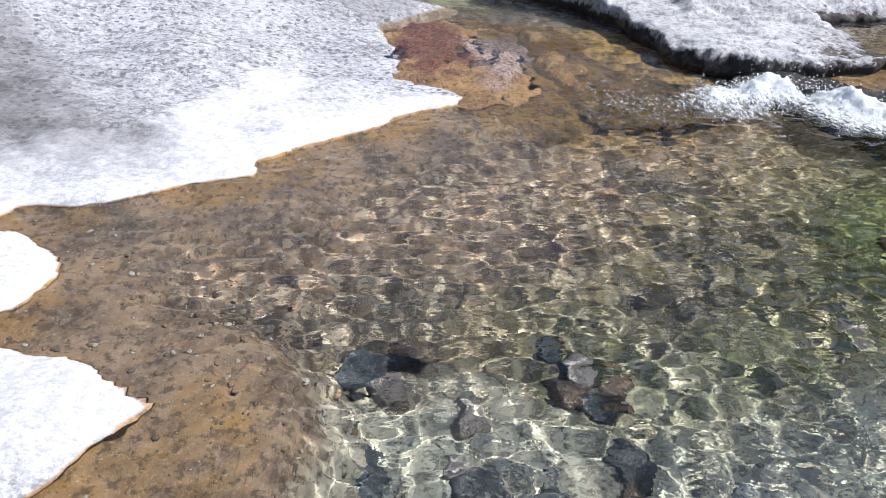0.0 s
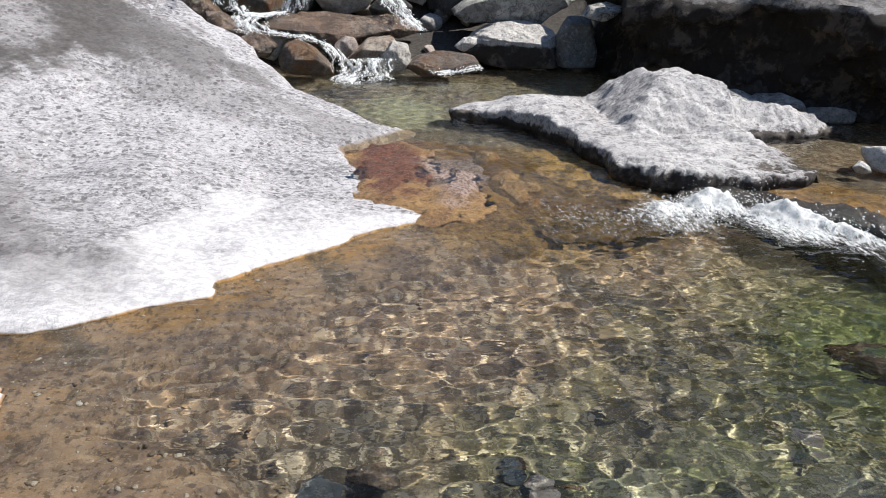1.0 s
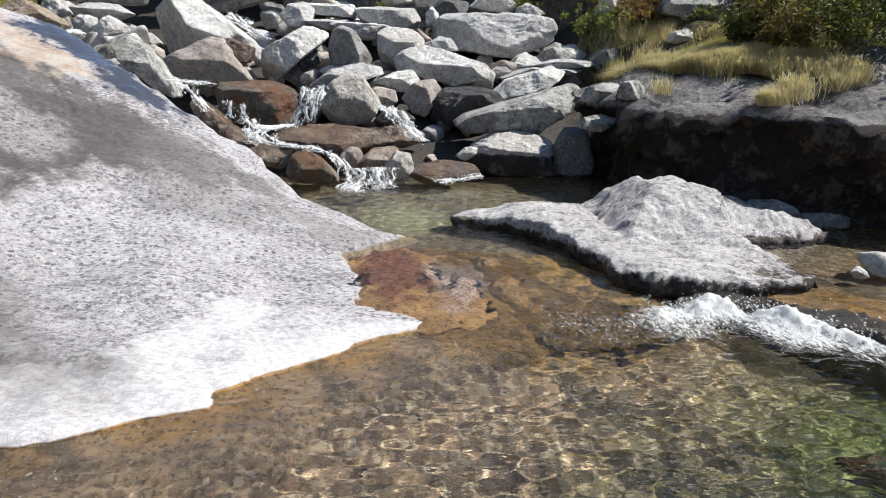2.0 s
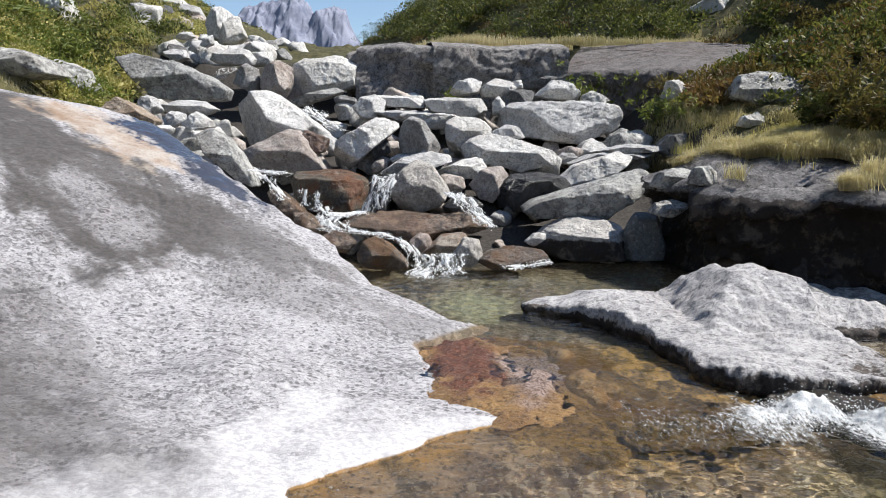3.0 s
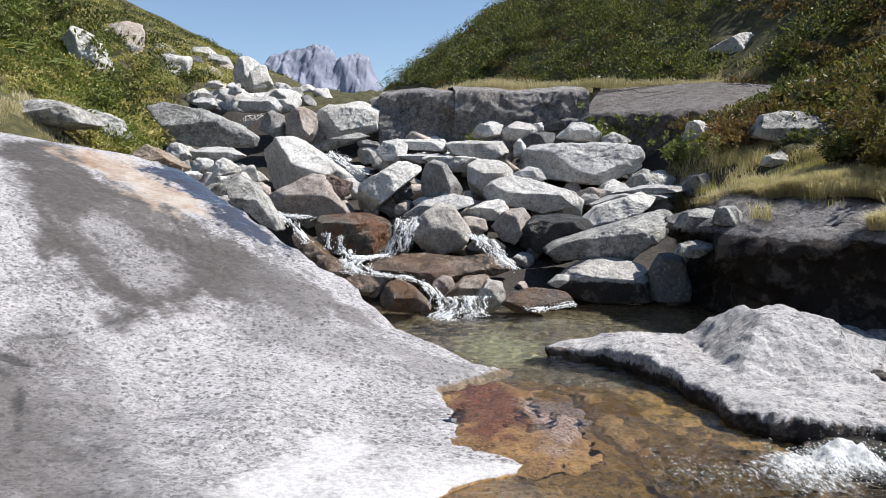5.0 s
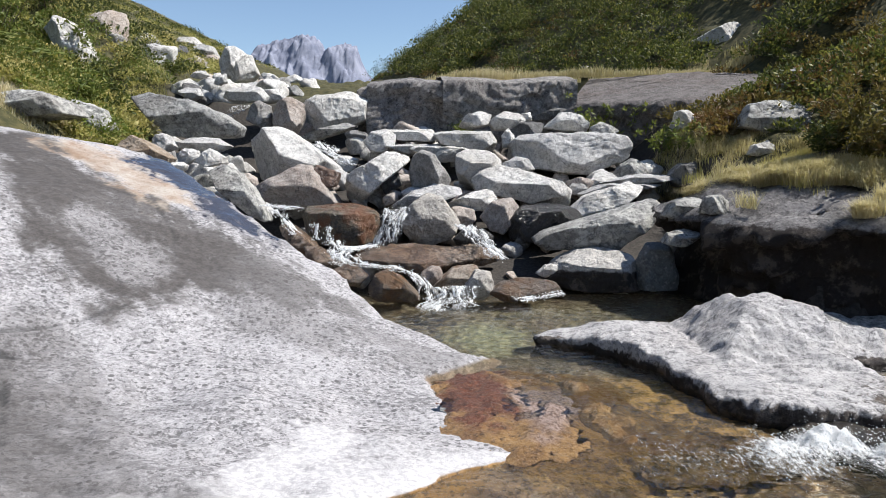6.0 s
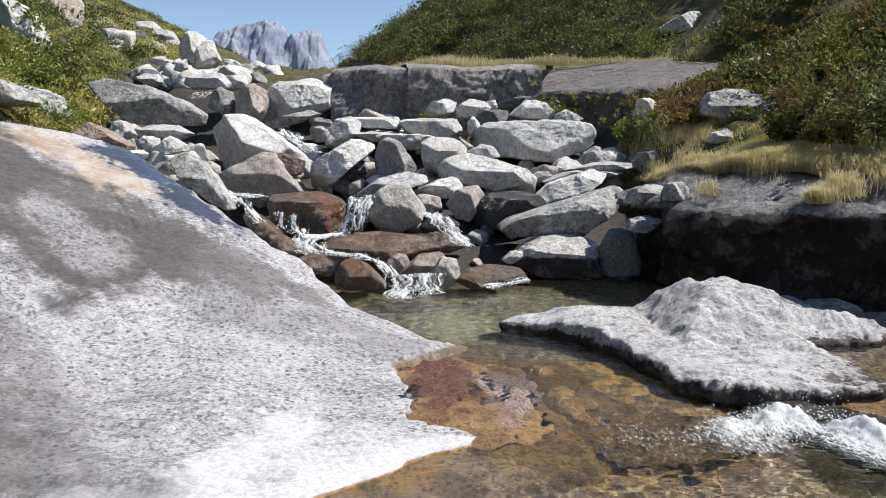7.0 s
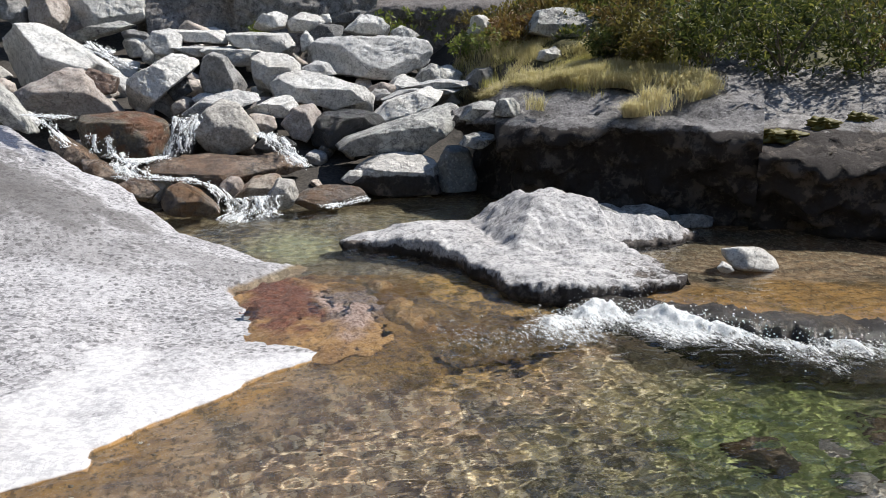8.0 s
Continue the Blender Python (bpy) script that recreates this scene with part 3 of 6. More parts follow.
def loose_rock(place, half, turn, sharp, seed, kind):
    """A boulder: planes cut from a sphere with rounded arrises, then roughened."""
    size = max(half)
    u, faces = ico_sphere(5 if size > 0.55 else 4 if size > 0.2 else 3)
    r = np.random.RandomState(seed)
    count = 11
    k = np.arange(count) + 0.5
    up, round_ = 1 - 2 * k / count, k * 2.39996 + r.uniform(0, 6.28)
    n = np.stack([np.cos(round_) * np.sqrt(1 - up**2), np.sin(round_) * np.sqrt(1 - up**2), up], -1) + r.randn(count, 3) * 0.34
    n /= np.linalg.norm(n, axis=1)[:, None]
    reach = r.uniform(0.62, 1.08, count)
    along = np.maximum(0, u @ n.T) / reach
    power = sharp * 1.8 if sharp < 10 else sharp * 9
    rad = np.minimum((along**power).sum(1) ** (-1 / power), 1.35)
    v = u * rad[:, None]
    v = v - (v.max(0) + v.min(0)) / 2
    v = v / v.max(0) * np.array(half)
    nse = rough3(v / size, 1.7, 5, 0.5, seed % 40)
    chips = np.floor(wave3(v / size, 2.6, seed % 23 + 3) * 4) / 4
    v = v + u * ((nse * 0.055 + chips * 0.05) * min(size, np.mean(half) * 1.3))[:, None]
    ridge = np.abs(rough3(v, 5.0, 3, 0.5, seed % 30 + 7))
    v = v - u * (np.maximum(0, 0.12 - ridge) * 0.12 * min(size, 0.6))[:, None]
    m = pose(0, 0, 0, *turn).to_3x3()
    v = v @ np.array(m).T
    material, label = ROCKS[kind]
    name = "stone" if size < 0.16 else "boulder"
    ob = mesh_object(name, v, faces, material)
    ob.location = place
    return tagged(ob, label if size >= 0.16 else label.replace("boulder", "stone"), name, group="rocks of the stream")


STYLES = {                                      # the faces turned to the stream: bearing, tilt upwards and reach of each
    "arris": ((-62, -6, 0.55), (38, 34, 0.52), (20, 62, 0.72)),
    "dome": ((0, 34, 0.80), (-45, 15, 0.92), (45, 15, 0.92), (0, -22, 0.82), (0, 72, 0.90)),
    "round": ((-30, 20, 0.92), (40, 10, 0.94), (0, 55, 0.92), (0, -25, 0.92)),
    "face": ((-22, 14, 0.76), (40, 26, 0.82), (5, 64, 0.80)),
    "left": ((-36, 6, 0.62), (42, 24, 0.74), (10, 60, 0.86)),
    "right": ((-50, -4, 0.66), (36, 22, 0.60), (20, 62, 0.84)),
    "top": ((-8, -16, 0.74), (4, 52, 0.56), (-52, 0, 0.86), (50, 16, 0.90)),
    "brow": ((-6, -8, 0.70), (6, 66, 0.62), (-56, 8, 0.84), (56, 14, 0.92)),
    "box": ((-5, -3, 0.80), (4, 76, 0.84), (-62, 0, 0.92), (58, 6, 0.88)),
    "flat": ((-4, -6, 0.88), (0, 72, 0.52), (40, 20, 0.96)),
    "front": ((-3, 20, 0.74), (28, 14, 0.80), (0, 72, 0.74), (-46, -4, 0.80)),
    "slope": ((-24, 30, 0.52), (20, 60, 0.66), (0, -14, 0.86)),
    "ridge": ((-16, 34, 0.56), (24, 50, 0.60), (-10, -12, 0.74), (45, 12, 0.84)),
    "wide": ((0, 48, 0.62), (-20, 12, 0.88), (25, 14, 0.90), (0, 78, 0.84)),
}


def rock(place, half, cuts, style, edge, seed, kind):
    """A boulder hewn by planes: cuts (bearing round its outline, reach) bound it seen from the pool, the style's faces give its front."""
    size = max(half)
    u, faces = ico_sphere(6 if size > 0.34 else 5 if size > 0.16 else 4)
    r = np.random.RandomState(seed)
    planes = [(math.cos(radians(b)), 0.0, math.sin(radians(b)), d) for b, d in cuts]
    for yaw, tilt, d in STYLES[style]:
        y, t = radians(yaw + r.normal(0, 5)), radians(tilt + r.normal(0, 4))
        planes.append((math.sin(y) * math.cos(t), -math.cos(y) * math.cos(t), math.sin(t), d))
    for k in range(7):                          # broken corners, and the hidden back
        y, t = radians(r.uniform(-90, 90)), radians(r.uniform(-40, 75))
        planes.append((math.sin(y) * math.cos(t), -math.cos(y) * math.cos(t), math.sin(t), r.uniform(0.86, 1.12)))
    planes += [(0, 1, 0, 1.0), (0.6, 0.7, 0.39, 1.05), (-0.6, 0.7, 0.39, 1.05)]
    p = np.array(planes)
    power = edge * 4.5
    along = np.maximum(0, u @ p[:, :3].T) / p[:, 3]
    v = u * np.minimum((along**power).sum(1) ** (-1 / power), 1.7)[:, None] * np.array(half)
    mean = min(size, (half[0] * half[2]) ** 0.5)
    push = 0.030 * mean * rough3(v, 2.1 / mean, 5, 0.52, seed % 40)
    push += 0.035 * mean * np.floor(wave3(v, 1.6 / mean, seed % 23 + 3) * 3) / 3 * (edge > 10)
    push += 0.017 * rough3(v, 6.0, 5, 0.62, seed % 17)
    push += 0.016 * mean * np.floor(wave3(v * np.array([1, 1, 1.7]), 4.2 / mean, seed % 19 + 9) * 3) / 3 * (edge > 10)
    ridge = np.abs(rough3(v, 2.2 / mean, 3, 0.5, seed % 30 + 7))
    push -= 0.30 * mean * np.maximum(0, 0.07 - ridge) * (edge > 12)
    v = v + u * push[:, None]
    material, label = ROCKS[kind]
    name = "stone" if size < 0.16 else "boulder"
    ob = mesh_object(name, v, faces, material)
    ob.location = place
    return tagged(ob, label if size >= 0.16 else label.replace("boulder", "stone"), name, group="rocks of the stream")


def loft(name, line, profile, material, label, step=0.05, seed=0, rough=0.06, category="rock ledge", steps=2.2, heave=0.5):
    """A rock band swept along a line in plan; the profile gives (distance back, height)."""
    line, profile = np.array(line, float), np.array(profile, float)
    cum = np.r_[0, np.cumsum(np.hypot(*np.diff(line, axis=0).T))]
    a = np.arange(0, cum[-1], step)
    cx, cy, base = [np.interp(a, cum, line[:, k]) for k in range(3)]
    k = np.ones(15) / 15
    tx, ty = np.gradient(np.convolve(np.pad(cx, 7, "edge"), k, "valid")), np.gradient(np.convolve(np.pad(cy, 7, "edge"), k, "valid"))
    ln = np.hypot(tx, ty) + 1e-9
    nx, ny = -ty / ln, tx / ln
    pl = np.r_[0, np.cumsum(np.hypot(*np.diff(profile, axis=0).T))]
    b = np.arange(0, pl[-1] + step, step)
    off, up = np.interp(b, pl, profile[:, 0]), np.interp(b, pl, profile[:, 1])
    off, up = [np.convolve(np.pad(v, 1, "edge"), np.ones(3) / 3, "valid") for v in (off, up)]
    x = cx[:, None] + nx[:, None] * off
    y = cy[:, None] + ny[:, None] * off
    z = base[:, None] + up + 0 * x
    p = np.stack([x.ravel(), y.ravel(), z.ravel()], -1)
    n = rough3(p, 1.1, 6, 0.55, seed) * rough * 1.6 - np.abs(rough3(p * np.array([1, 1, 1.5]), 2.3, 4, 0.55, seed + 20)) * rough * 1.5
    blocks = np.floor(wave3(p * np.array([1, 1, 1.6]), 0.9, seed + 11) * 4) / 4 * rough * steps + np.floor(wave3(p, 2.7, seed + 14) * 3) / 3 * rough * 0.7
    p = p + np.stack([np.repeat(nx, len(b)) * (n + blocks), np.repeat(ny, len(b)) * (n + blocks), heave * (n + 0.3 * blocks)], -1)
    return tagged(mesh_object(name, p, grid_faces(len(a), len(b)), material), label, category)


BANK_LINE = [(3.2, 9.3, 0.1), (3.25, 8.6, 0.0), (3.6, 7.8, 0), (5.0, 6.65, -0.06), (5.68, 6.08, -0.11)]
BANK_LINE_NEAR = [(5.60, 6.10, -0.24), (6.45, 5.45, -0.31), (8.4, 3.8, -0.36), (11, 1, -0.36), (13, -4, -0.36)]
BANK_PROFILE = [(0.34, -0.5), (0.28, 0.3), (0.2, 0.8), (0.08, 1.08), (-0.02, 1.22), (0.05, 1.33), (0.5, 1.46), (0.56, 1.53), (1.3, 1.75), (2.2, 2.0), (3.2, 2.3), (3.6, 1.8)]


def bank_surface(x, y):
    """Height of the bank's top, or of the ground where that is higher."""
    d, _ = outline_distance(x, y, [(a, b) for a, b, _ in BANK_LINE + BANK_LINE_NEAR[1:]] + [(40, -4), (40, 30), (3.2, 30)])
    top = lerp(d, [-0.1, 0, 0.5, 0.56, 1.3, 2.2, 3.2, 3.6, 4], [-1, 1.33, 1.46, 1.53, 1.75, 2.0, 2.3, 1.8, -1])
    along = (x - 5.6) * 0.77 - (y - 6.15) * 0.64
    return np.maximum(ground_height(x, y), top - lerp(along, [-1.2, 0, 0.2, 1.1, 3.6], [0.0, 0.11, 0.25, 0.31, 0.36]))


build_ground()
build_slab()

# low red hump beside the slab's point
build_patch("red_rock_hump", [(0.0, 5.35), (0.45, 5.75), (0.95, 5.3), (1.3, 4.85), (1.55, 4.45), (1.2, 4.12), (0.65, 4.02), (0.3, 4.3), (0.15, 4.6)],
            lambda x, y: 0.128 - 0.075 * ((x - 0.35) ** 2 / 0.8 + (y - 5.05) ** 2 / 0.85), HUMP,
            "low rounded wet rock red with algae beside the slab", fall=0.08, rim=0.0, seed=3, rough=0.030, pad=0.9, grain=0.026, curve=0.8,
            tint=lambda x, y, p: {"red": 0.9 * smooth(0.42 - np.hypot(x - 0.32, (y - 5.05) * 0.6) + 0.16 * rough3(p, 4, 5, 0.7, 2), 0, 0.2),
                                  "grey": 0.85 * smooth(0.36 - np.hypot(x - 0.78, (y - 4.85) * 0.6) + 0.16 * rough3(p, 4, 5, 0.7, 5), 0, 0.2)})
# bleached slab in the middle of the stream
def mid_slab_top(x, y):
    """A low sheet that dips to the water, and a steeper wedge of rock at its back."""
    sheet = 0.15 + 0.11 * smooth(x, 1.05, 2.0) - 0.06 * smooth(x, 2.0, 2.8) * (1 - smooth(y, 4.6, 5.6)) - 0.035 * smooth(x, 2.8, 3.7) * (1 - smooth(y, 5.2, 5.9))
    bite = 0.035 * rough3(flat(x, y), 3.2, 4, 0.65, 14).reshape(np.shape(x))
    wedge = np.minimum.reduce([0.24 + 0.80 * (x - 2.42), 0.655 - 0.10 * (x - 2.88), 0.55 - 0.26 * (x - 3.8), 0.24 + 0.52 * (y - 5.35), 0.76 - 0.70 * (y - 6.3)]) + bite
    return np.maximum(sheet, wedge)


build_patch("mid_stream_slab", [(1.06, 6.73), (1.53, 6.31), (1.93, 5.70), (2.02, 5.19), (2.13, 4.82), (2.30, 4.58), (2.67, 4.50), (3.06, 4.42), (3.5, 4.47), (3.77, 4.62), (3.68, 5.08), (3.58, 5.5), (3.85, 5.76), (4.32, 5.80), (4.91, 6.0),
                                (4.5, 6.35), (3.9, 6.55), (2.9, 6.75), (2.5, 6.85), (2.0, 6.9), (1.3, 6.9)],
            mid_slab_top, MIDROCK,
            "flat pale bleached granite slab lying in the stream", fall=3.4, rim=0.035, seed=9, rough=0.030, under=0.7, pad=0.35, step=0.015, grain=0.008, layers=0.016, ramp=lambda x, y: np.where(y > 5.2, lerp(x, [3.2, 3.6], [6.0, 0.7]), 6.0))

# low algae-dark rib between the red hump and the bleached slab
build_patch("algae_rib", [(1.02, 5.48), (1.28, 5.2), (1.5, 4.8), (1.78, 4.52), (2.15, 4.42), (2.0, 4.34), (1.55, 4.32), (1.27, 4.45), (1.10, 4.9)],
            lambda x, y: 0.06 + 0.05 * np.exp(-((x - 1.25) ** 2 / 0.02 + (y - 4.75) ** 2 / 0.05)) + 0.045 * np.exp(-((x - 1.15) ** 2 / 0.01 + (y - 5.2) ** 2 / 0.02)) - 0.05 * smooth(x, 1.5, 2.0), RIB,
            "low uneven rock rib dark with algae under thin running water", fall=0.5, rim=0.02, seed=17, rough=0.055, pad=0.5, grain=0.034, step=0.016)

# black wet lip over which the shelf's water falls
build_patch("step_lip", [(2.55, 4.52), (2.85, 4.32), (3.16, 4.08), (3.66, 3.53), (4.24, 3.28), (5.0, 2.95), (6.0, 2.5), (6.0, 2.68), (5.0, 3.12), (4.3, 3.46), (3.8, 3.72), (3.35, 4.2), (2.9, 4.48), (2.6, 4.62)],
            lambda x, y: 0.108 - 0.025 * smooth(x, 3.5, 5.5), LIP, "black wet rock lip of the low step, water running over it", fall=2.2, rim=0.03, seed=23, rough=0.04, pad=0.3, grain=0.022, step=0.018)

# dark bank on the right, overhanging the water; its wall's shade is partly in the colour
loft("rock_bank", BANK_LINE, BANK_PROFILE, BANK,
     "dark granite bank overhanging the water, wall shade partly painted, grass on its lichened top", seed=12, rough=0.10, steps=1.7, step=0.045, heave=0.8)
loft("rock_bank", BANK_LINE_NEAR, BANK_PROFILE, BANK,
     "lower dark granite bank block beyond a mossy crack, wall shade partly painted", seed=13, rough=0.10, steps=1.7, step=0.045, heave=0.8)
# long ledge that closes the boulder field
LEDGE_FRONT = [(0.0, -0.8), (-0.04, 0.2), (-0.10, 0.95), (-0.06, 1.10), (0.4, 1.2), (1.6, 1.36), (3.0, 1.2)]
LEDGE_SLOPE = [(0.2, -0.8), (0.05, 0.1), (0.0, 0.50), (0.10, 0.60), (1.1, 0.95), (2.4, 1.42), (3.2, 1.2)]
for line, profile, seed in (([(-1.6, 14.95, 2.50), (0.27, 14.55, 2.56)], LEDGE_FRONT, 5), ([(-1.38, 14.60, 2.58), (-0.5, 14.52, 2.64), (0.34, 14.62, 2.60)], LEDGE_FRONT, 8), ([(0.20, 14.50, 2.66), (1.6, 14.6, 2.62), (3.06, 14.68, 2.68)], LEDGE_FRONT, 6),
                            ([(2.9, 14.4, 2.66), (4.6, 13.7, 2.68), (6.0, 12.9, 2.55)], LEDGE_SLOPE, 7)):
    loft("rock_ledge", line, profile, LEDGE if profile is LEDGE_FRONT else WORN, "long grey granite ledge block with a sheer shaded front face" if profile is LEDGE_FRONT else "grey granite ledge with a sloping worn top", seed=seed, rough=0.048, steps=3.4, step=0.035)

# boulders of the field, each hewn to its own shape
rock((-2.50, 11.95, 2.20), (0.82, 0.73, 0.53), [(-174, 0.95), (-161, 1.0), (-85, 0.94), (-25, 1.14), (40, 0.4), (42, 0.39), (60, 0.55), (100, 1.09), (176, 1.03)], 'arris', 26, 601, 'grey')
rock((-2.22, 10.98, 1.58), (0.70, 0.50, 0.36), [(-171, 1.0), (-125, 1.07), (-93, 0.97), (-64, 1.13), (19, 0.7), (22, 0.67), (84, 1.0), (134, 0.66), (139, 0.69)], 'dome', 9, 602, 'warm')
rock((-1.77, 11.18, 1.76), (0.24, 0.22, 0.21), [(-159, 0.58), (-80, 0.94), (-16, 0.9), (68, 0.58), (69, 0.58)], 'face', 14, 603, 'brown')
rock((-0.92, 11.26, 1.74), (0.57, 0.45, 0.43), [(-151, 1.25), (-96, 1.05), (-42, 0.3), (-9, 0.83), (93, 0.94), (128, 0.6), (171, 0.86)], 'face', 18, 604, 'grey')
rock((-0.05, 11.12, 1.87), (0.36, 0.34, 0.32), [(-165, 0.96), (-88, 0.97), (-30, 1.17), (31, 0.55), (64, 0.75), (124, 1.02), (159, 0.94)], 'left', 16, 605, 'slate_dark')
rock((-0.73, 11.37, 1.63), (0.20, 0.19, 0.18), [(-151, 0.75), (-57, 0.67), (13, 0.94), (90, 1.0), (136, 0.91)], 'round', 8, 606, 'dark')
rock((-0.69, 10.95, 1.38), (0.14, 0.13, 0.12), [(-156, 0.96), (-65, 0.65), (9, 0.95), (105, 0.76), (140, 0.7)], 'round', 9, 607, 'warm')
rock((-0.12, 10.75, 1.42), (0.60, 0.42, 0.24), [(-161, 1.17), (-76, 0.75), (-53, 0.44), (11, 1.02), (52, 1.06), (129, 0.51), (148, 0.47)], 'top', 16, 608, 'grey')
rock((-0.03, 10.09, 1.11), (0.44, 0.41, 0.38), [(-175, 1.0), (-143, 1.06), (-100, 0.99), (-70, 0.94), (-31, 0.97), (25, 0.82), (32, 0.8), (80, 0.96), (120, 0.94), (159, 0.91)], 'dome', 7, 609, 'egg')
rock((-1.36, 9.99, 1.05), (0.57, 0.41, 0.30), [(-179, 0.99), (-164, 0.97), (-115, 1.03), (-83, 0.96), (-8, 0.97), (-1, 0.98), (46, 1.25), (92, 0.98), (100, 1.01), (167, 1.06)], 'box', 22, 610, 'rusty_box')
rock((-3.07, 11.06, 1.68), (0.21, 0.17, 0.13), [(-155, 0.69), (-78, 0.92), (-1, 0.99), (53, 0.91), (112, 0.86)], 'round', 9, 611, 'warm')
rock((-2.95, 10.02, 1.52), (0.51, 0.33, 0.44), [(-143, 0.19), (-135, 0.16), (-119, 0.39), (19, 0.63), (31, 0.48), (59, 0.63), (90, 1.0)], 'top', 16, 612, 'mottled')
rock((-2.59, 10.35, 1.23), (0.15, 0.14, 0.13), [(-163, 0.86), (-105, 0.88), (-32, 0.82), (42, 0.79), (120, 0.79)], 'round', 9, 613, 'grey')
rock((0.62, 12.98, 2.44), (0.61, 0.50, 0.25), [(-161, 0.84), (-120, 0.75), (-80, 1.03), (-4, 1.0), (22, 0.92), (79, 0.94), (131, 0.9)], 'flat', 20, 614, 'pale')
rock((0.15, 12.68, 2.20), (0.66, 0.50, 0.20), [(-151, 0.67), (-86, 0.98), (-28, 0.96), (34, 0.74), (64, 0.68), (138, 1.03)], 'flat', 20, 615, 'pale')
rock((-1.00, 13.00, 2.40), (0.31, 0.27, 0.24), [(-160, 0.95), (-102, 0.91), (-57, 1.0), (-7, 0.93), (55, 1.0), (104, 0.9), (152, 0.88)], 'face', 22, 616, 'pale')
rock((-0.43, 13.33, 2.54), (0.52, 0.36, 0.15), [(-156, 0.8), (-98, 0.86), (-6, 1.01), (35, 0.74), (79, 0.84), (157, 1.03)], 'flat', 20, 617, 'grey')
rock((-0.32, 12.83, 2.25), (0.57, 0.36, 0.14), [(-144, 0.62), (-104, 0.73), (0, 1.0), (66, 0.76), (137, 0.94)], 'flat', 20, 618, 'grey')
rock((0.79, 11.73, 1.87), (0.39, 0.36, 0.34), [(-180, 1.0), (-170, 0.96), (-105, 0.94), (-66, 0.96), (-4, 0.98), (37, 1.0), (92, 0.99), (118, 1.11)], 'brow', 24, 619, 'pale')
rock((1.45, 11.43, 1.62), (0.81, 0.52, 0.33), [(-173, 0.96), (-119, 0.75), (-61, 1.0), (-9, 1.02), (30, 0.76), (54, 0.62), (58, 0.64), (128, 1.03), (156, 1.01)], 'top', 20, 620, 'grey')
rock((1.49, 11.87, 1.94), (0.30, 0.20, 0.14), [(-137, 0.69), (-67, 0.92), (17, 0.79), (79, 0.95), (139, 0.8)], 'face', 16, 621, 'pale')
rock((2.53, 12.57, 2.19), (1.14, 0.64, 0.44), [(-174, 0.96), (-148, 0.94), (-113, 0.9), (-102, 0.92), (-43, 0.89), (-4, 0.98), (21, 1.04), (72, 0.88), (77, 0.88), (122, 1.06), (156, 1.05)], 'front', 24, 622, 'grey')
rock((1.42, 12.85, 2.46), (0.12, 0.15, 0.19), [(-171, 0.95), (-86, 0.95), (1, 0.98), (50, 0.8), (126, 0.77)], 'face', 16, 623, 'grey')
rock((2.65, 13.40, 2.80), (0.45, 0.30, 0.20), [(-118, 1.01), (-92, 0.96), (-4, 1.02), (29, 0.72), (57, 0.72), (154, 0.64)], 'dome', 14, 624, 'grey')
rock((0.84, 13.69, 2.85), (0.34, 0.25, 0.18), [(-109, 1.04), (-70, 0.85), (-11, 0.88), (55, 1.03), (118, 0.71), (157, 0.63)], 'face', 16, 625, 'grey')
rock((1.49, 13.60, 2.83), (0.36, 0.29, 0.19), [(-170, 0.99), (-93, 0.99), (-37, 0.81), (20, 0.93), (75, 0.93), (140, 0.75)], 'top', 20, 626, 'grey')
rock((1.90, 13.74, 2.92), (0.12, 0.11, 0.10), [(-170, 0.85), (-83, 0.9), (13, 0.8), (98, 0.91)], 'face', 14, 627, 'grey')
rock((1.86, 13.40, 2.59), (0.37, 0.29, 0.22), [(-162, 0.92), (-56, 0.48), (-16, 0.71), (86, 0.97), (144, 0.87)], 'left', 20, 628, 'dark')
rock((2.40, 14.07, 3.01), (0.38, 0.21, 0.18), [(-169, 1.05), (-80, 0.82), (-42, 0.46), (7, 1.04), (125, 0.28)], 'flat', 22, 629, 'dark')
rock((3.31, 13.17, 2.63), (0.28, 0.21, 0.16), [(-172, 0.96), (-105, 0.93), (-48, 0.85), (43, 0.57), (132, 0.85)], 'face', 14, 630, 'mottled')
rock((3.56, 12.09, 1.84), (0.32, 0.25, 0.20), [(-159, 1.11), (-88, 0.97), (-43, 0.93), (8, 0.95), (75, 0.99), (129, 0.72), (156, 0.71)], 'right', 20, 631, 'mottled')
rock((2.91, 11.85, 1.65), (0.37, 0.28, 0.22), [(-111, 1.12), (-60, 0.61), (-30, 0.69), (50, 0.92), (131, 0.59), (151, 0.48)], 'top', 14, 632, 'pale')
rock((2.51, 11.65, 1.52), (0.18, 0.13, 0.10), [(-153, 0.84), (-71, 0.8), (11, 0.88), (75, 0.87), (144, 0.87)], 'round', 8, 633, 'pale')
rock((2.84, 11.73, 1.52), (0.11, 0.09, 0.07), [(-169, 0.98), (-84, 0.92), (-19, 0.9), (47, 0.78), (133, 0.68)], 'round', 9, 634, 'pale')
rock((2.30, 11.53, 1.48), (0.08, 0.09, 0.10), [(-178, 1.0), (-94, 0.96), (-26, 0.92), (45, 0.68), (137, 0.7)], 'round', 9, 635, 'warm')
rock((2.83, 10.68, 1.36), (0.65, 0.38, 0.35), [(-143, 1.09), (-90, 1.0), (-36, 0.31), (58, 1.25), (120, 0.5), (122, 0.48), (151, 0.64)], 'slope', 20, 636, 'pale_crack')
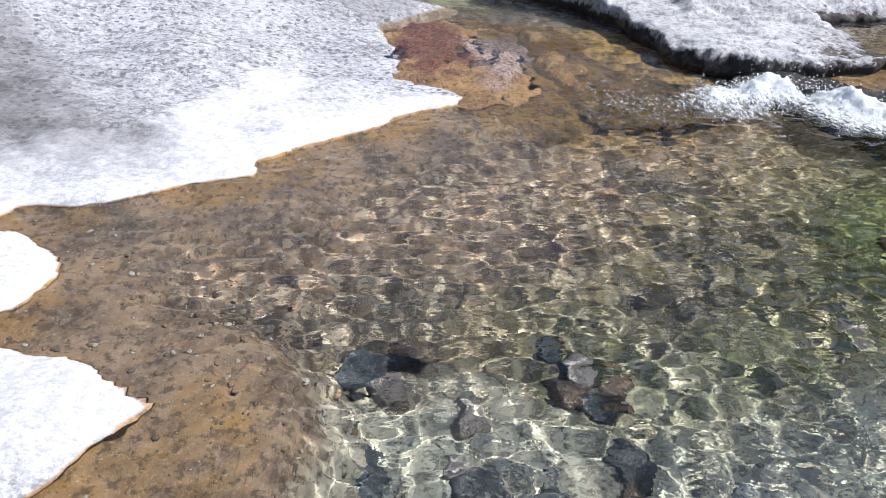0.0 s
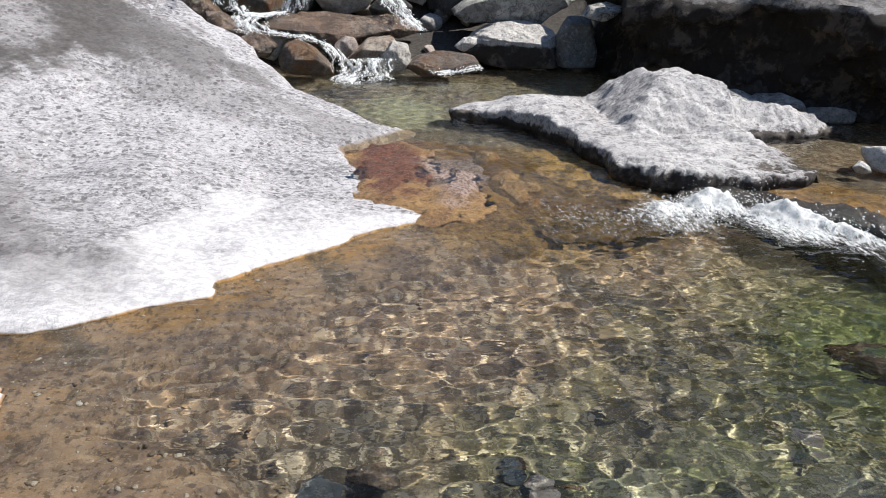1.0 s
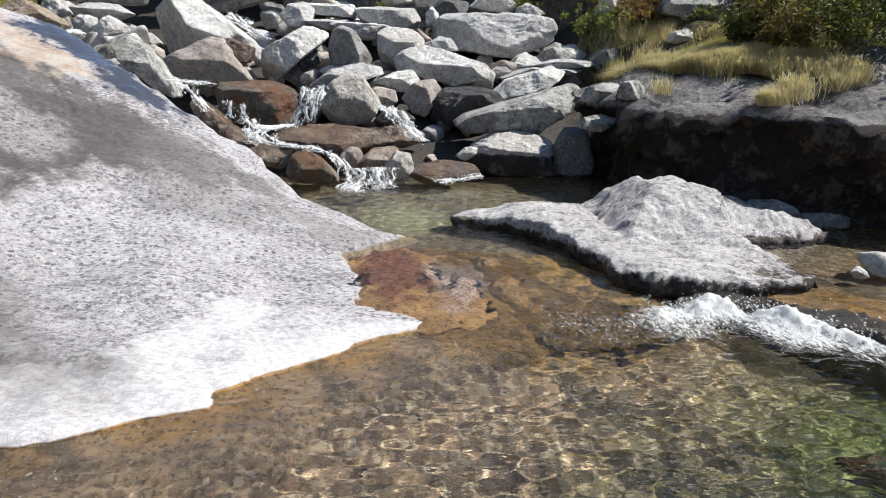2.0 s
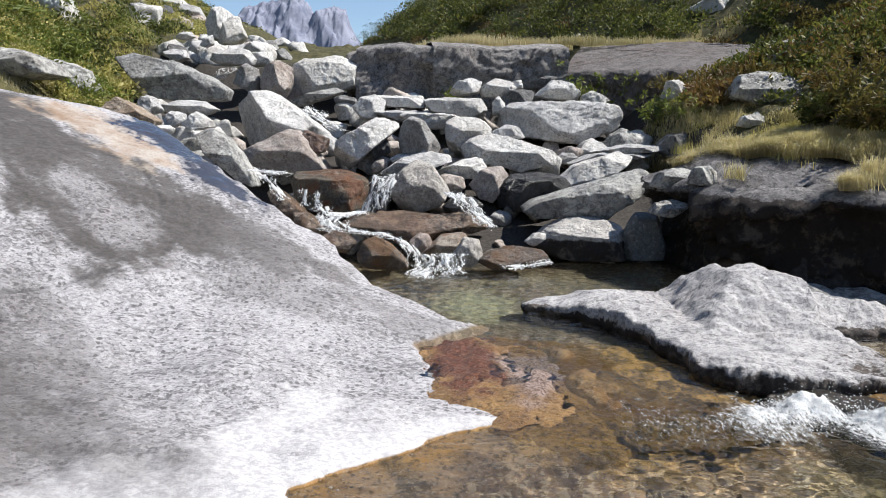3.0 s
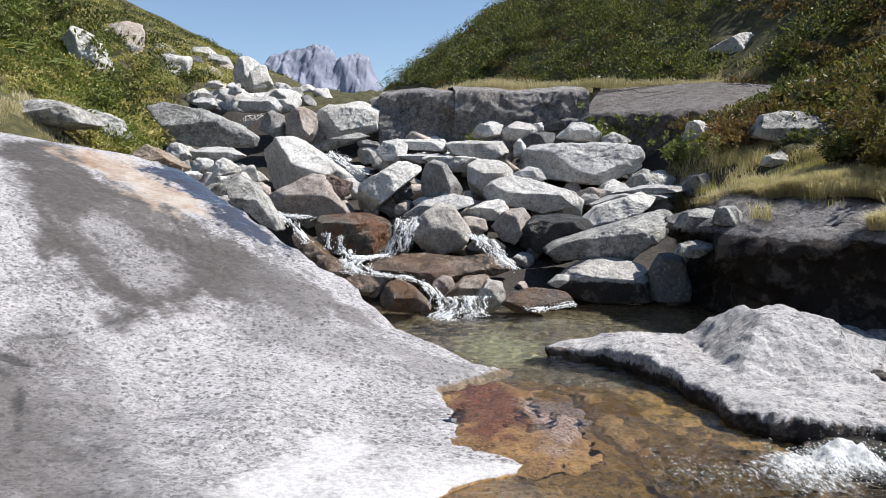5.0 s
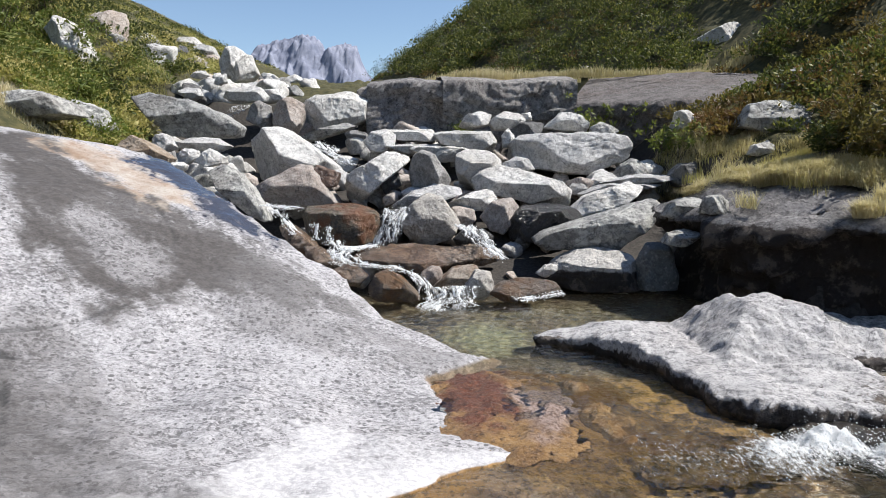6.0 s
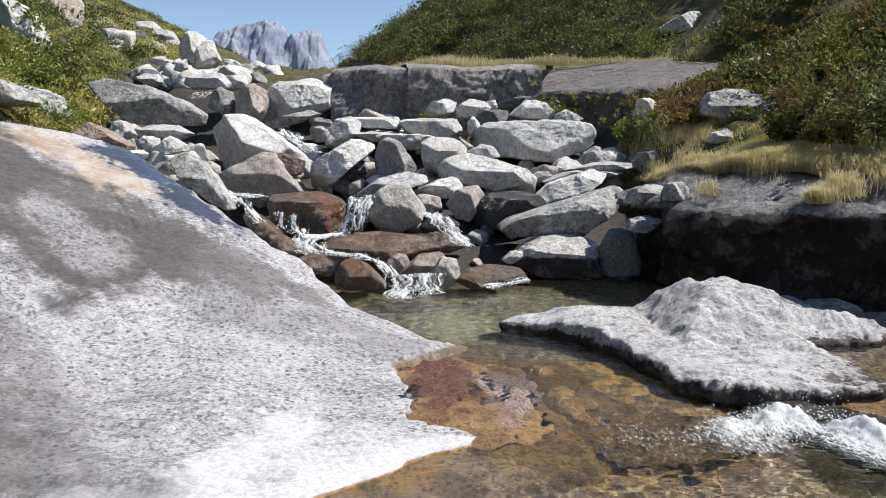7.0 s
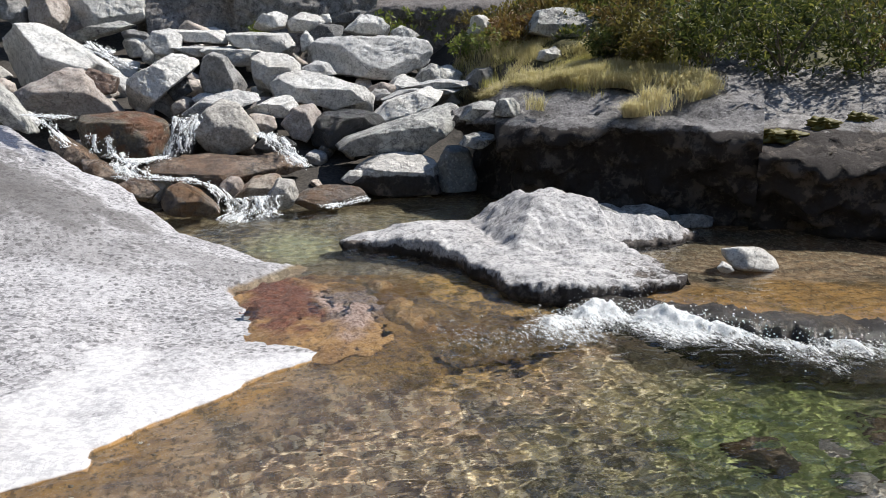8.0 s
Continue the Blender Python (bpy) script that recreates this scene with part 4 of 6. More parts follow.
rock((1.77, 10.38, 1.04), (0.61, 0.38, 0.29), [(-176, 0.99), (-109, 1.08), (-63, 0.71), (-51, 0.7), (20, 0.91), (68, 0.98), (101, 0.95), (154, 0.94)], 'box', 20, 637, 'wet_black')
rock((1.06, 10.56, 1.13), (0.32, 0.30, 0.28), [(-144, 0.85), (-113, 0.89), (-38, 0.68), (-28, 0.68), (31, 1.08), (100, 0.87), (146, 0.8)], 'left', 14, 638, 'warm')
rock((0.43, 10.57, 1.13), (0.24, 0.20, 0.16), [(-149, 0.7), (-111, 0.78), (-40, 0.99), (9, 0.93), (72, 0.86), (135, 0.92)], 'dome', 10, 639, 'warm')
rock((0.61, 10.84, 1.38), (0.43, 0.25, 0.18), [(-137, 1.07), (-90, 1.0), (-24, 0.88), (15, 0.99), (117, 0.54), (136, 0.36)], 'top', 16, 640, 'grey')
rock((3.25, 11.55, 1.55), (0.81, 0.58, 0.21), [(-152, 1.14), (-51, 0.31), (-45, 0.34), (35, 1.11), (124, 0.47), (147, 0.53)], 'flat', 20, 641, 'grey')
rock((3.44, 11.43, 1.70), (0.63, 0.36, 0.10), [(-100, 0.98), (-46, 0.76), (7, 0.98), (114, 0.57), (144, 0.34)], 'flat', 20, 642, 'grey')
rock((2.43, 9.60, 1.10), (0.98, 0.44, 0.40), [(-154, 1.2), (-89, 0.98), (-31, 0.67), (-23, 0.68), (-5, 0.91), (127, 0.2), (153, 0.58)], 'ridge', 20, 643, 'mottled')
rock((2.16, 9.10, 0.49), (0.68, 0.44, 0.29), [(-157, 1.03), (-110, 0.96), (-86, 0.99), (-1, 1.0), (17, 0.98), (54, 1.01), (103, 0.89), (134, 0.77), (155, 0.78)], 'brow', 14, 644, 'turtle')
rock((1.50, 8.74, 0.54), (0.14, 0.10, 0.10), [(-119, 0.95), (-51, 0.69), (1, 1.0), (106, 0.7), (144, 0.5)], 'dome', 10, 645, 'pale')
rock((3.00, 8.81, 0.58), (0.28, 0.18, 0.33), [(-173, 0.96), (-90, 1.0), (-86, 1.02), (13, 0.76), (40, 0.91), (84, 0.91), (168, 1.03)], 'box', 24, 646, 'dark_smooth')
rock((-0.26, 9.23, 0.62), (0.86, 0.37, 0.19), [(-171, 0.96), (-136, 0.81), (-125, 0.81), (-96, 0.96), (-51, 1.0), (-9, 0.97), (23, 0.97), (67, 0.92), (83, 0.94), (116, 1.09), (166, 1.02)], 'wide', 9, 647, 'wet_brown')
rock((0.59, 9.53, 0.64), (0.40, 0.22, 0.15), [(-160, 0.7), (-135, 0.54), (-54, 0.95), (17, 0.83), (46, 0.74), (105, 0.96)], 'wide', 9, 648, 'wet_brown')
rock((-0.49, 8.43, 0.38), (0.33, 0.24, 0.21), [(-173, 0.98), (-135, 0.94), (-87, 0.98), (13, 0.76), (32, 0.5), (48, 0.53), (125, 1.0), (157, 0.95)], 'dome', 10, 649, 'wet_orange')
rock((-0.01, 8.80, 0.44), (0.15, 0.14, 0.14), [(-166, 0.91), (-102, 0.92), (-33, 0.78), (20, 0.98), (87, 0.98), (135, 0.87)], 'round', 8, 650, 'warm')
rock((0.31, 8.72, 0.45), (0.31, 0.20, 0.16), [(-133, 1.17), (-85, 0.94), (-28, 0.77), (11, 1.03), (105, 0.74), (149, 0.52)], 'dome', 12, 651, 'wet_pale')
rock((0.58, 8.52, 0.39), (0.21, 0.20, 0.20), [(-165, 1.08), (-88, 0.97), (-45, 0.87), (16, 0.9), (70, 0.89), (150, 0.64)], 'round', 9, 652, 'egg')
rock((1.17, 8.48, 0.32), (0.47, 0.23, 0.14), [(-147, 0.93), (-76, 0.86), (-29, 0.86), (10, 0.99), (67, 0.99), (112, 0.86), (155, 0.83)], 'wide', 9, 653, 'wet_orange')
rock((-1.42, 8.83, 0.65), (0.29, 0.22, 0.21), [(-168, 0.76), (-146, 0.51), (-124, 0.55), (-43, 1.04), (45, 0.39), (78, 0.78)], 'dome', 9, 654, 'wet_brown')
rock((-1.07, 8.41, 0.52), (0.25, 0.16, 0.13), [(-163, 0.84), (-106, 0.83), (-28, 0.89), (32, 0.83), (90, 1.0), (133, 0.98)], 'wide', 9, 655, 'wet_brown')
rock((-1.85, 9.34, 0.86), (0.35, 0.25, 0.29), [(-158, 0.56), (-136, 0.31), (-108, 0.65), (27, 0.44), (44, 0.31), (80, 0.8)], 'slope', 10, 656, 'wet_brown')
rock((-0.59, 10.24, 0.98), (0.23, 0.25, 0.27), [(-176, 0.94), (-86, 0.94), (4, 0.93), (89, 0.99), (120, 1.14)], 'face', 12, 657, 'wet_black')
rock((0.54, 9.82, 0.84), (0.25, 0.19, 0.15), [(-159, 0.94), (-96, 0.95), (-34, 0.95), (23, 0.83), (83, 0.95), (149, 0.86)], 'round', 8, 658, 'wet_black')
rock((0.75, 9.95, 0.85), (0.15, 0.13, 0.12), [(-161, 0.8), (-96, 0.91), (-11, 0.96), (46, 0.8), (117, 0.84)], 'round', 8, 659, 'wet_black')
rock((-0.33, 10.94, 1.49), (0.18, 0.12, 0.08), [(-163, 0.92), (-70, 0.72), (-17, 0.73), (80, 0.94), (142, 0.85)], 'round', 9, 660, 'grey')
rock((-4.71, 13.07, 2.91), (1.05, 0.48, 0.44), [(-157, 0.63), (-156, 0.62), (-100, 0.94), (-82, 1.03), (-10, 1.07), (33, 0.56), (46, 0.49), (65, 0.62), (126, 1.21)], 'ridge', 16, 661, 'mottled')
rock((-4.50, 11.46, 2.33), (0.19, 0.18, 0.18), [(-171, 0.95), (-104, 0.98), (-73, 0.95), (18, 0.74), (63, 0.68), (145, 0.95)], 'face', 14, 662, 'grey')
rock((-3.83, 11.39, 2.29), (0.46, 0.25, 0.11), [(-169, 0.95), (-90, 1.0), (-22, 1.05), (23, 0.78), (81, 0.9), (151, 0.96)], 'top', 16, 663, 'grey')
rock((-3.94, 11.05, 2.08), (0.17, 0.15, 0.13), [(-151, 0.66), (-54, 0.7), (12, 0.95), (77, 0.88), (136, 1.02)], 'face', 16, 664, 'grey')
rock((-3.58, 10.97, 2.05), (0.25, 0.19, 0.15), [(-124, 0.9), (-71, 0.91), (-7, 0.98), (51, 0.68), (149, 0.65)], 'face', 18, 665, 'grey')
rock((-4.49, 10.60, 2.20), (0.42, 0.28, 0.23), [(-173, 0.88), (-143, 0.68), (-98, 0.87), (-17, 1.16), (38, 0.36), (49, 0.35), (107, 1.14)], 'slope', 14, 666, 'rusty')
rock((-4.46, 10.33, 2.05), (0.11, 0.09, 0.07), [(-123, 0.89), (-62, 0.84), (11, 0.91), (90, 1.0), (160, 0.8)], 'dome', 9, 667, 'pale')
rock((-3.98, 10.64, 1.92), (0.15, 0.11, 0.08), [(-174, 0.93), (-115, 0.69), (-24, 0.87), (46, 0.77), (112, 0.9)], 'flat', 14, 668, 'grey')
rock((-3.92, 14.31, 3.44), (0.49, 0.32, 0.17), [(-90, 1.0), (-9, 1.04), (15, 0.88), (80, 0.97), (138, 0.74), (167, 0.76)], 'top', 18, 669, 'grey')
rock((-3.48, 14.70, 3.47), (0.31, 0.29, 0.19), [(-149, 0.86), (-80, 0.91), (2, 0.97), (77, 0.94), (139, 0.76)], 'flat', 16, 670, 'grey')
rock((-3.57, 14.09, 2.99), (0.27, 0.25, 0.29), [(-116, 0.77), (-77, 1.04), (5, 0.92), (63, 0.93), (119, 0.83), (158, 0.8)], 'left', 20, 671, 'slate_dark')
rock((-2.95, 14.02, 2.97), (0.33, 0.36, 0.39), [(-139, 1.06), (-93, 0.97), (-39, 0.94), (-9, 0.9), (66, 0.95), (114, 0.87), (171, 0.91)], 'left', 20, 672, 'warm')
rock((-2.06, 14.43, 3.09), (0.69, 0.38, 0.42), [(-102, 1.02), (-65, 0.84), (-3, 0.95), (71, 1.12), (98, 0.91), (135, 1.0), (176, 0.94)], 'front', 24, 673, 'pale')
rock((-1.54, 13.86, 2.56), (0.25, 0.16, 0.12), [(-164, 0.88), (-117, 0.9), (-61, 0.88), (22, 0.76), (63, 0.69), (143, 0.96)], 'dome', 12, 674, 'slate_dark')
rock((-1.99, 13.32, 2.61), (0.61, 0.34, 0.20), [(-136, 1.1), (-44, 0.29), (20, 1.15), (121, 0.41), (137, 0.34)], 'top', 14, 675, 'mottled')
rock((-4.82, 16.62, 4.45), (0.32, 0.35, 0.38), [(-156, 0.93), (-90, 1.0), (-8, 0.91), (63, 0.97), (103, 0.93), (147, 0.82)], 'left', 14, 676, 'grey')
rock((-4.50, 16.42, 4.28), (0.34, 0.33, 0.33), [(-136, 1.25), (-86, 0.95), (-46, 1.01), (18, 0.82), (79, 1.01), (146, 0.41)], 'right', 18, 677, 'pale')
rock((-4.79, 15.55, 3.91), (0.15, 0.15, 0.16), [(-110, 0.99), (-67, 0.87), (-2, 0.96), (116, 0.46), (145, 0.43)], 'top', 14, 678, 'grey')
rock((-5.35, 15.85, 4.04), (0.22, 0.15, 0.10), [(-118, 0.91), (-55, 0.78), (20, 0.86), (98, 0.92), (156, 0.71)], 'dome', 10, 679, 'pale')
rock((-5.32, 15.07, 3.52), (0.28, 0.20, 0.15), [(-139, 0.64), (-56, 0.84), (12, 0.91), (82, 0.93), (145, 0.91)], 'top', 14, 680, 'grey')
rock((5.72, 11.22, 2.72), (0.64, 0.35, 0.29), [(-124, 1.02), (-72, 0.84), (-32, 0.81), (24, 0.94), (85, 0.99), (114, 0.96), (169, 0.87)], 'ridge', 16, 681, 'mottled')
rock((6.62, 12.40, 3.47), (0.34, 0.28, 0.23), [(-123, 1.09), (-74, 0.84), (-13, 0.9), (36, 0.99), (106, 0.82), (157, 0.66)], 'right', 14, 682, 'grey')
rock((4.69, 12.48, 2.73), (0.27, 0.24, 0.21), [(-100, 0.87), (-15, 0.93), (50, 0.74), (100, 0.99), (176, 0.95)], 'right', 16, 683, 'grey')
rock((7.23, 12.08, 3.54), (0.39, 0.22, 0.13), [(-144, 0.9), (-70, 0.81), (-5, 0.92), (82, 0.97), (144, 0.72)], 'top', 14, 684, 'grey')
rock((7.58, 18.15, 5.43), (0.69, 0.44, 0.34), [(-117, 0.97), (-58, 0.75), (-7, 0.91), (48, 1.16), (127, 0.43), (140, 0.4)], 'right', 16, 685, 'pale')
rock((5.20, 10.66, 2.17), (0.21, 0.18, 0.14), [(-110, 0.94), (-41, 0.66), (30, 0.94), (117, 0.65), (157, 0.68)], 'top', 12, 686, 'pale')
rock((4.27, 11.29, 1.78), (0.34, 0.25, 0.22), [(-138, 0.95), (-68, 0.78), (-18, 0.82), (41, 1.05), (110, 0.77), (149, 0.7)], 'right', 14, 687, 'mottled')
rock((3.51, 8.30, 1.41), (0.17, 0.15, 0.13), [(-97, 0.9), (-9, 0.94), (40, 0.96), (103, 0.88), (170, 0.84)], 'right', 20, 688, 'mottled')
rock((3.16, 8.46, 0.98), (0.25, 0.17, 0.12), [(-119, 0.85), (-36, 0.63), (19, 1.04), (104, 0.79), (164, 0.85)], 'flat', 18, 689, 'mottled')
rock((3.30, 8.77, 1.35), (0.27, 0.20, 0.15), [(-99, 0.94), (-28, 0.75), (23, 1.04), (111, 0.67), (161, 0.69)], 'top', 18, 690, 'mottled')
rock((4.29, 14.31, 2.82), (0.56, 0.30, 0.20), [(-149, 1.01), (-79, 0.88), (-17, 0.87), (47, 0.9), (106, 0.9), (159, 0.83)], 'top', 16, 691, 'grey')
rock((-7.53, 14.37, 4.42), (0.50, 0.48, 0.58), [(-137, 0.3), (-129, 0.35), (-60, 1.2), (18, 0.71), (29, 0.64), (59, 0.77), (87, 0.95), (149, 1.19)], 'left', 18, 692, 'pale')
rock((-5.82, 11.30, 2.75), (0.52, 0.28, 0.31), [(-151, 0.45), (-117, 0.65), (-56, 1.14), (6, 0.91), (62, 0.67), (102, 1.07)], 'ridge', 14, 693, 'mottled')
rock((-6.06, 10.18, 2.85), (0.77, 0.52, 0.24), [(-90, 1.0), (-78, 0.99), (10, 0.84), (43, 0.66), (70, 0.76), (115, 1.13), (179, 0.98)], 'slope', 14, 694, 'mottled')
rock((-10.95, 31.07, 7.46), (0.66, 0.50, 0.37), [(-106, 0.86), (-34, 0.87), (29, 0.84), (99, 0.92), (159, 0.72)], 'dome', 10, 695, 'pale')
rock((-10.07, 30.38, 6.99), (0.65, 0.52, 0.41), [(-116, 0.81), (-53, 0.93), (15, 0.86), (72, 0.84), (155, 0.74)], 'dome', 10, 696, 'pale')

# rocks of the slopes, and those deep in the heap
loose_rock((-5.94, 18.24, 4.00), (0.42, 0.34, 0.35), (0, 0, 0), 12, 59, 'grey')
loose_rock((-5.60, 15.69, 3.66), (0.33, 0.27, 0.28), (0, 0, 0), 12, 60, 'grey')
loose_rock((-5.30, 15.69, 3.46), (0.31, 0.26, 0.28), (0, 0, 0), 12, 61, 'grey')
loose_rock((6.50, 12.23, 3.30), (0.35, 0.29, 0.27), (0, 0, 0), 12, 65, 'grey')
loose_rock((5.52, 17.72, 3.84), (0.44, 0.36, 0.18), (0, 0, 0), 14, 69, 'grey')
loose_rock((1.94, 26.80, 5.14), (0.30, 0.24, 0.27), (0, 0, 0), 10, 72, 'grey')
loose_rock((4.81, 21.45, 4.90), (0.26, 0.21, 0.20), (0, 0, 0), 10, 73, 'pale')
loose_rock((4.52, 4.86, 0.16), (0.28, 0.23, 0.13), (0, 14, 0), 9, 74, 'pale')
loose_rock((4.11, 4.68, 0.16), (0.07, 0.06, 0.05), (0, 0, 0), 9, 75, 'pale')
loose_rock((4.14, 6.86, 0.22), (0.28, 0.23, 0.14), (0, 0, 0), 12, 76, 'mottled')
loose_rock((4.64, 6.78, 0.18), (0.33, 0.27, 0.14), (0, 0, 0), 12, 77, 'mottled')
loose_rock((5.09, 6.57, 0.12), (0.30, 0.25, 0.14), (0, 0, 0), 12, 78, 'mottled')
loose_rock((-1.55, 13.87, 2.37), (0.23, 0.19, 0.22), (0, 0, 0), 10, 100, 'grey')
loose_rock((-2.75, 14.39, 2.60), (0.28, 0.23, 0.26), (0, 0, 0), 10, 101, 'warm')
loose_rock((2.23, 10.83, 1.04), (0.15, 0.12, 0.16), (0, 0, 0), 10, 102, 'warm')
loose_rock((-1.26, 13.44, 2.16), (0.16, 0.13, 0.17), (0, 0, 0), 10, 103, 'grey')
loose_rock((4.15, 14.36, 2.61), (0.30, 0.24, 0.26), (0, 0, 0), 10, 104, 'warm')
loose_rock((2.74, 13.35, 2.15), (0.20, 0.17, 0.19), (0, 0, 0), 10, 105, 'warm')
loose_rock((-2.21, 11.46, 1.37), (0.24, 0.20, 0.22), (0, 0, 0), 10, 106, 'grey')
loose_rock((-1.80, 11.96, 1.55), (0.14, 0.11, 0.13), (0, 0, 0), 10, 107, 'warm')
loose_rock((-3.03, 12.86, 1.98), (0.28, 0.23, 0.25), (0, 0, 0), 10, 108, 'warm')
loose_rock((2.78, 11.84, 1.52), (0.20, 0.16, 0.18), (0, 0, 0), 10, 109, 'warm')
loose_rock((-0.05, 13.52, 2.22), (0.20, 0.17, 0.20), (0, 0, 0), 10, 110, 'grey')
loose_rock((-2.29, 12.08, 1.66), (0.32, 0.27, 0.29), (0, 0, 0), 10, 111, 'dark')
loose_rock((2.10, 13.65, 2.31), (0.29, 0.24, 0.26), (0, 0, 0), 10, 112, 'grey')
loose_rock((-0.11, 13.33, 2.17), (0.27, 0.22, 0.24), (0, 0, 0), 10, 113, 'warm')
loose_rock((-1.69, 12.17, 1.67), (0.24, 0.20, 0.22), (0, 0, 0), 10, 114, 'grey')
loose_rock((3.60, 13.85, 2.32), (0.15, 0.12, 0.18), (0, 0, 0), 10, 115, 'grey')
loose_rock((-0.94, 11.57, 1.42), (0.28, 0.23, 0.25), (0, 0, 0), 10, 116, 'grey')
loose_rock((-0.77, 13.45, 2.21), (0.24, 0.19, 0.22), (0, 0, 0), 10, 117, 'grey')
loose_rock((-0.49, 14.04, 2.50), (0.37, 0.30, 0.32), (0, 0, 0), 10, 118, 'warm')
loose_rock((1.69, 10.16, 0.71), (0.10, 0.09, 0.14), (0, 0, 0), 10, 119, 'warm')
loose_rock((-0.81, 13.60, 2.29), (0.28, 0.23, 0.25), (0, 0, 0), 10, 120, 'grey')
loose_rock((-1.05, 13.37, 2.17), (0.23, 0.19, 0.21), (0, 0, 0), 10, 121, 'grey')
loose_rock((-1.24, 11.45, 1.32), (0.14, 0.12, 0.14), (0, 0, 0), 10, 122, 'grey')
loose_rock((-0.49, 12.07, 1.61), (0.19, 0.16, 0.17), (0, 0, 0), 10, 123, 'warm')
loose_rock((3.70, 11.58, 1.41), (0.20, 0.17, 0.18), (0, 0, 0), 10, 124, 'grey')
loose_rock((-0.15, 13.25, 2.07), (0.14, 0.12, 0.16), (0, 0, 0), 10, 125, 'grey')
loose_rock((2.07, 11.52, 1.41), (0.30, 0.25, 0.27), (0, 0, 0), 10, 126, 'grey')
loose_rock((0.72, 11.52, 1.37), (0.18, 0.15, 0.16), (0, 0, 0), 10, 127, 'grey')
loose_rock((-2.01, 11.78, 1.51), (0.27, 0.22, 0.24), (0, 0, 0), 10, 128, 'dark')
loose_rock((1.59, 13.30, 2.11), (0.18, 0.14, 0.18), (0, 0, 0), 10, 129, 'dark')
loose_rock((-0.19, 14.27, 2.54), (0.24, 0.20, 0.24), (0, 0, 0), 10, 130, 'grey')
loose_rock((1.43, 12.18, 1.65), (0.17, 0.14, 0.15), (0, 0, 0), 10, 131, 'grey')
loose_rock((-3.00, 13.02, 2.00), (0.18, 0.15, 0.18), (0, 0, 0), 10, 132, 'grey')
loose_rock((2.31, 12.23, 1.68), (0.18, 0.14, 0.16), (0, 0, 0), 10, 133, 'warm')
loose_rock((3.97, 12.35, 1.77), (0.31, 0.25, 0.28), (0, 0, 0), 10, 135, 'grey')
loose_rock((0.43, 13.91, 2.36), (0.19, 0.15, 0.20), (0, 0, 0), 10, 136, 'grey')
loose_rock((-0.55, 11.27, 1.29), (0.27, 0.22, 0.24), (0, 0, 0), 10, 137, 'warm')
loose_rock((2.58, 11.77, 1.50), (0.25, 0.20, 0.22), (0, 0, 0), 10, 138, 'warm')
loose_rock((-0.65, 12.36, 1.75), (0.23, 0.19, 0.20), (0, 0, 0), 10, 139, 'warm')
loose_rock((3.29, 11.17, 1.18), (0.12, 0.10, 0.13), (0, 0, 0), 10, 140, 'grey')
loose_rock((2.52, 12.99, 2.04), (0.32, 0.26, 0.28), (0, 0, 0), 10, 141, 'grey')
loose_rock((1.74, 12.03, 1.61), (0.22, 0.18, 0.19), (0, 0, 0), 10, 142, 'dark')
loose_rock((3.59, 13.18, 2.04), (0.13, 0.11, 0.15), (0, 0, 0), 10, 143, 'grey')
loose_rock((2.38, 10.81, 1.09), (0.27, 0.22, 0.24), (0, 0, 0), 10, 145, 'grey')


# ---- water ----
def water_level(x, y):
    u = (y - drop_line(x)) * 0.85
    return 0.10 * smooth(u, -0.05, 0.6) + 0.10 * smooth(y, 6.3, 8.0) * smooth(u, 0.2, 0.8)


def ripples(x, y):
    """Crossing wavelets; their curved backs gather the sunlight into bright threads on the bed."""
    r = np.random.RandomState(3)
    z = 0.0
    p = flat(x, y)
    bend = np.stack([wave3(p, 2.3, 31), wave3(p, 2.3, 32)], -1) * 0.05
    for k in range(20):
        length, turn, phase = 0.056 * 3.0 ** (k / 19), k * 2.39996, r.uniform(0, 6.283)
        tall = 1.9 * (length / 6.283) ** 2 * (0.15 / length) ** 0.3
        z = z + tall * np.sin((0.72 * math.cos(turn) * (x + bend[:, 0]) + 1.15 * math.sin(turn) * (y + bend[:, 1])) * 6.283 / length + phase) * (1 + 0.6 * wave3(p, 1.5, k))
    return z


def build_water():
    xs = np.concatenate([np.arange(-3.0, -2.0, 0.04), np.arange(-2.0, 4.2, 0.018), np.arange(4.2, 9.0, 0.04)])
    ys = np.concatenate([np.arange(-1.0, 0.8, 0.04), np.arange(0.8, 4.4, 0.014), np.arange(4.4, 9.3, 0.036)])
    x, y = [v.ravel() for v in np.meshgrid(xs, ys)]
    p = flat(x, y)
    u = (y - drop_line(x)) * 0.85
    z = water_level(x, y) + ripples(x, y) + 0.006 * rough3(p, 2.2, 2, 0.5, 4) * (1 + 1.2 * np.exp(-((u + 0.3) ** 2) / 0.4))
    keep = (ground_height(x, y) < z + 0.15)
    verts, faces, _ = trim(np.stack([x, y, z], -1), grid_faces(len(ys), len(xs), keep), {})
    ob = mesh_object("stream_water", verts, faces, WATER)
    ob.cycles.is_caustics_caster = True
    return tagged(ob, "clear rippled mountain stream water over a stony bed", "water", kind="structure")


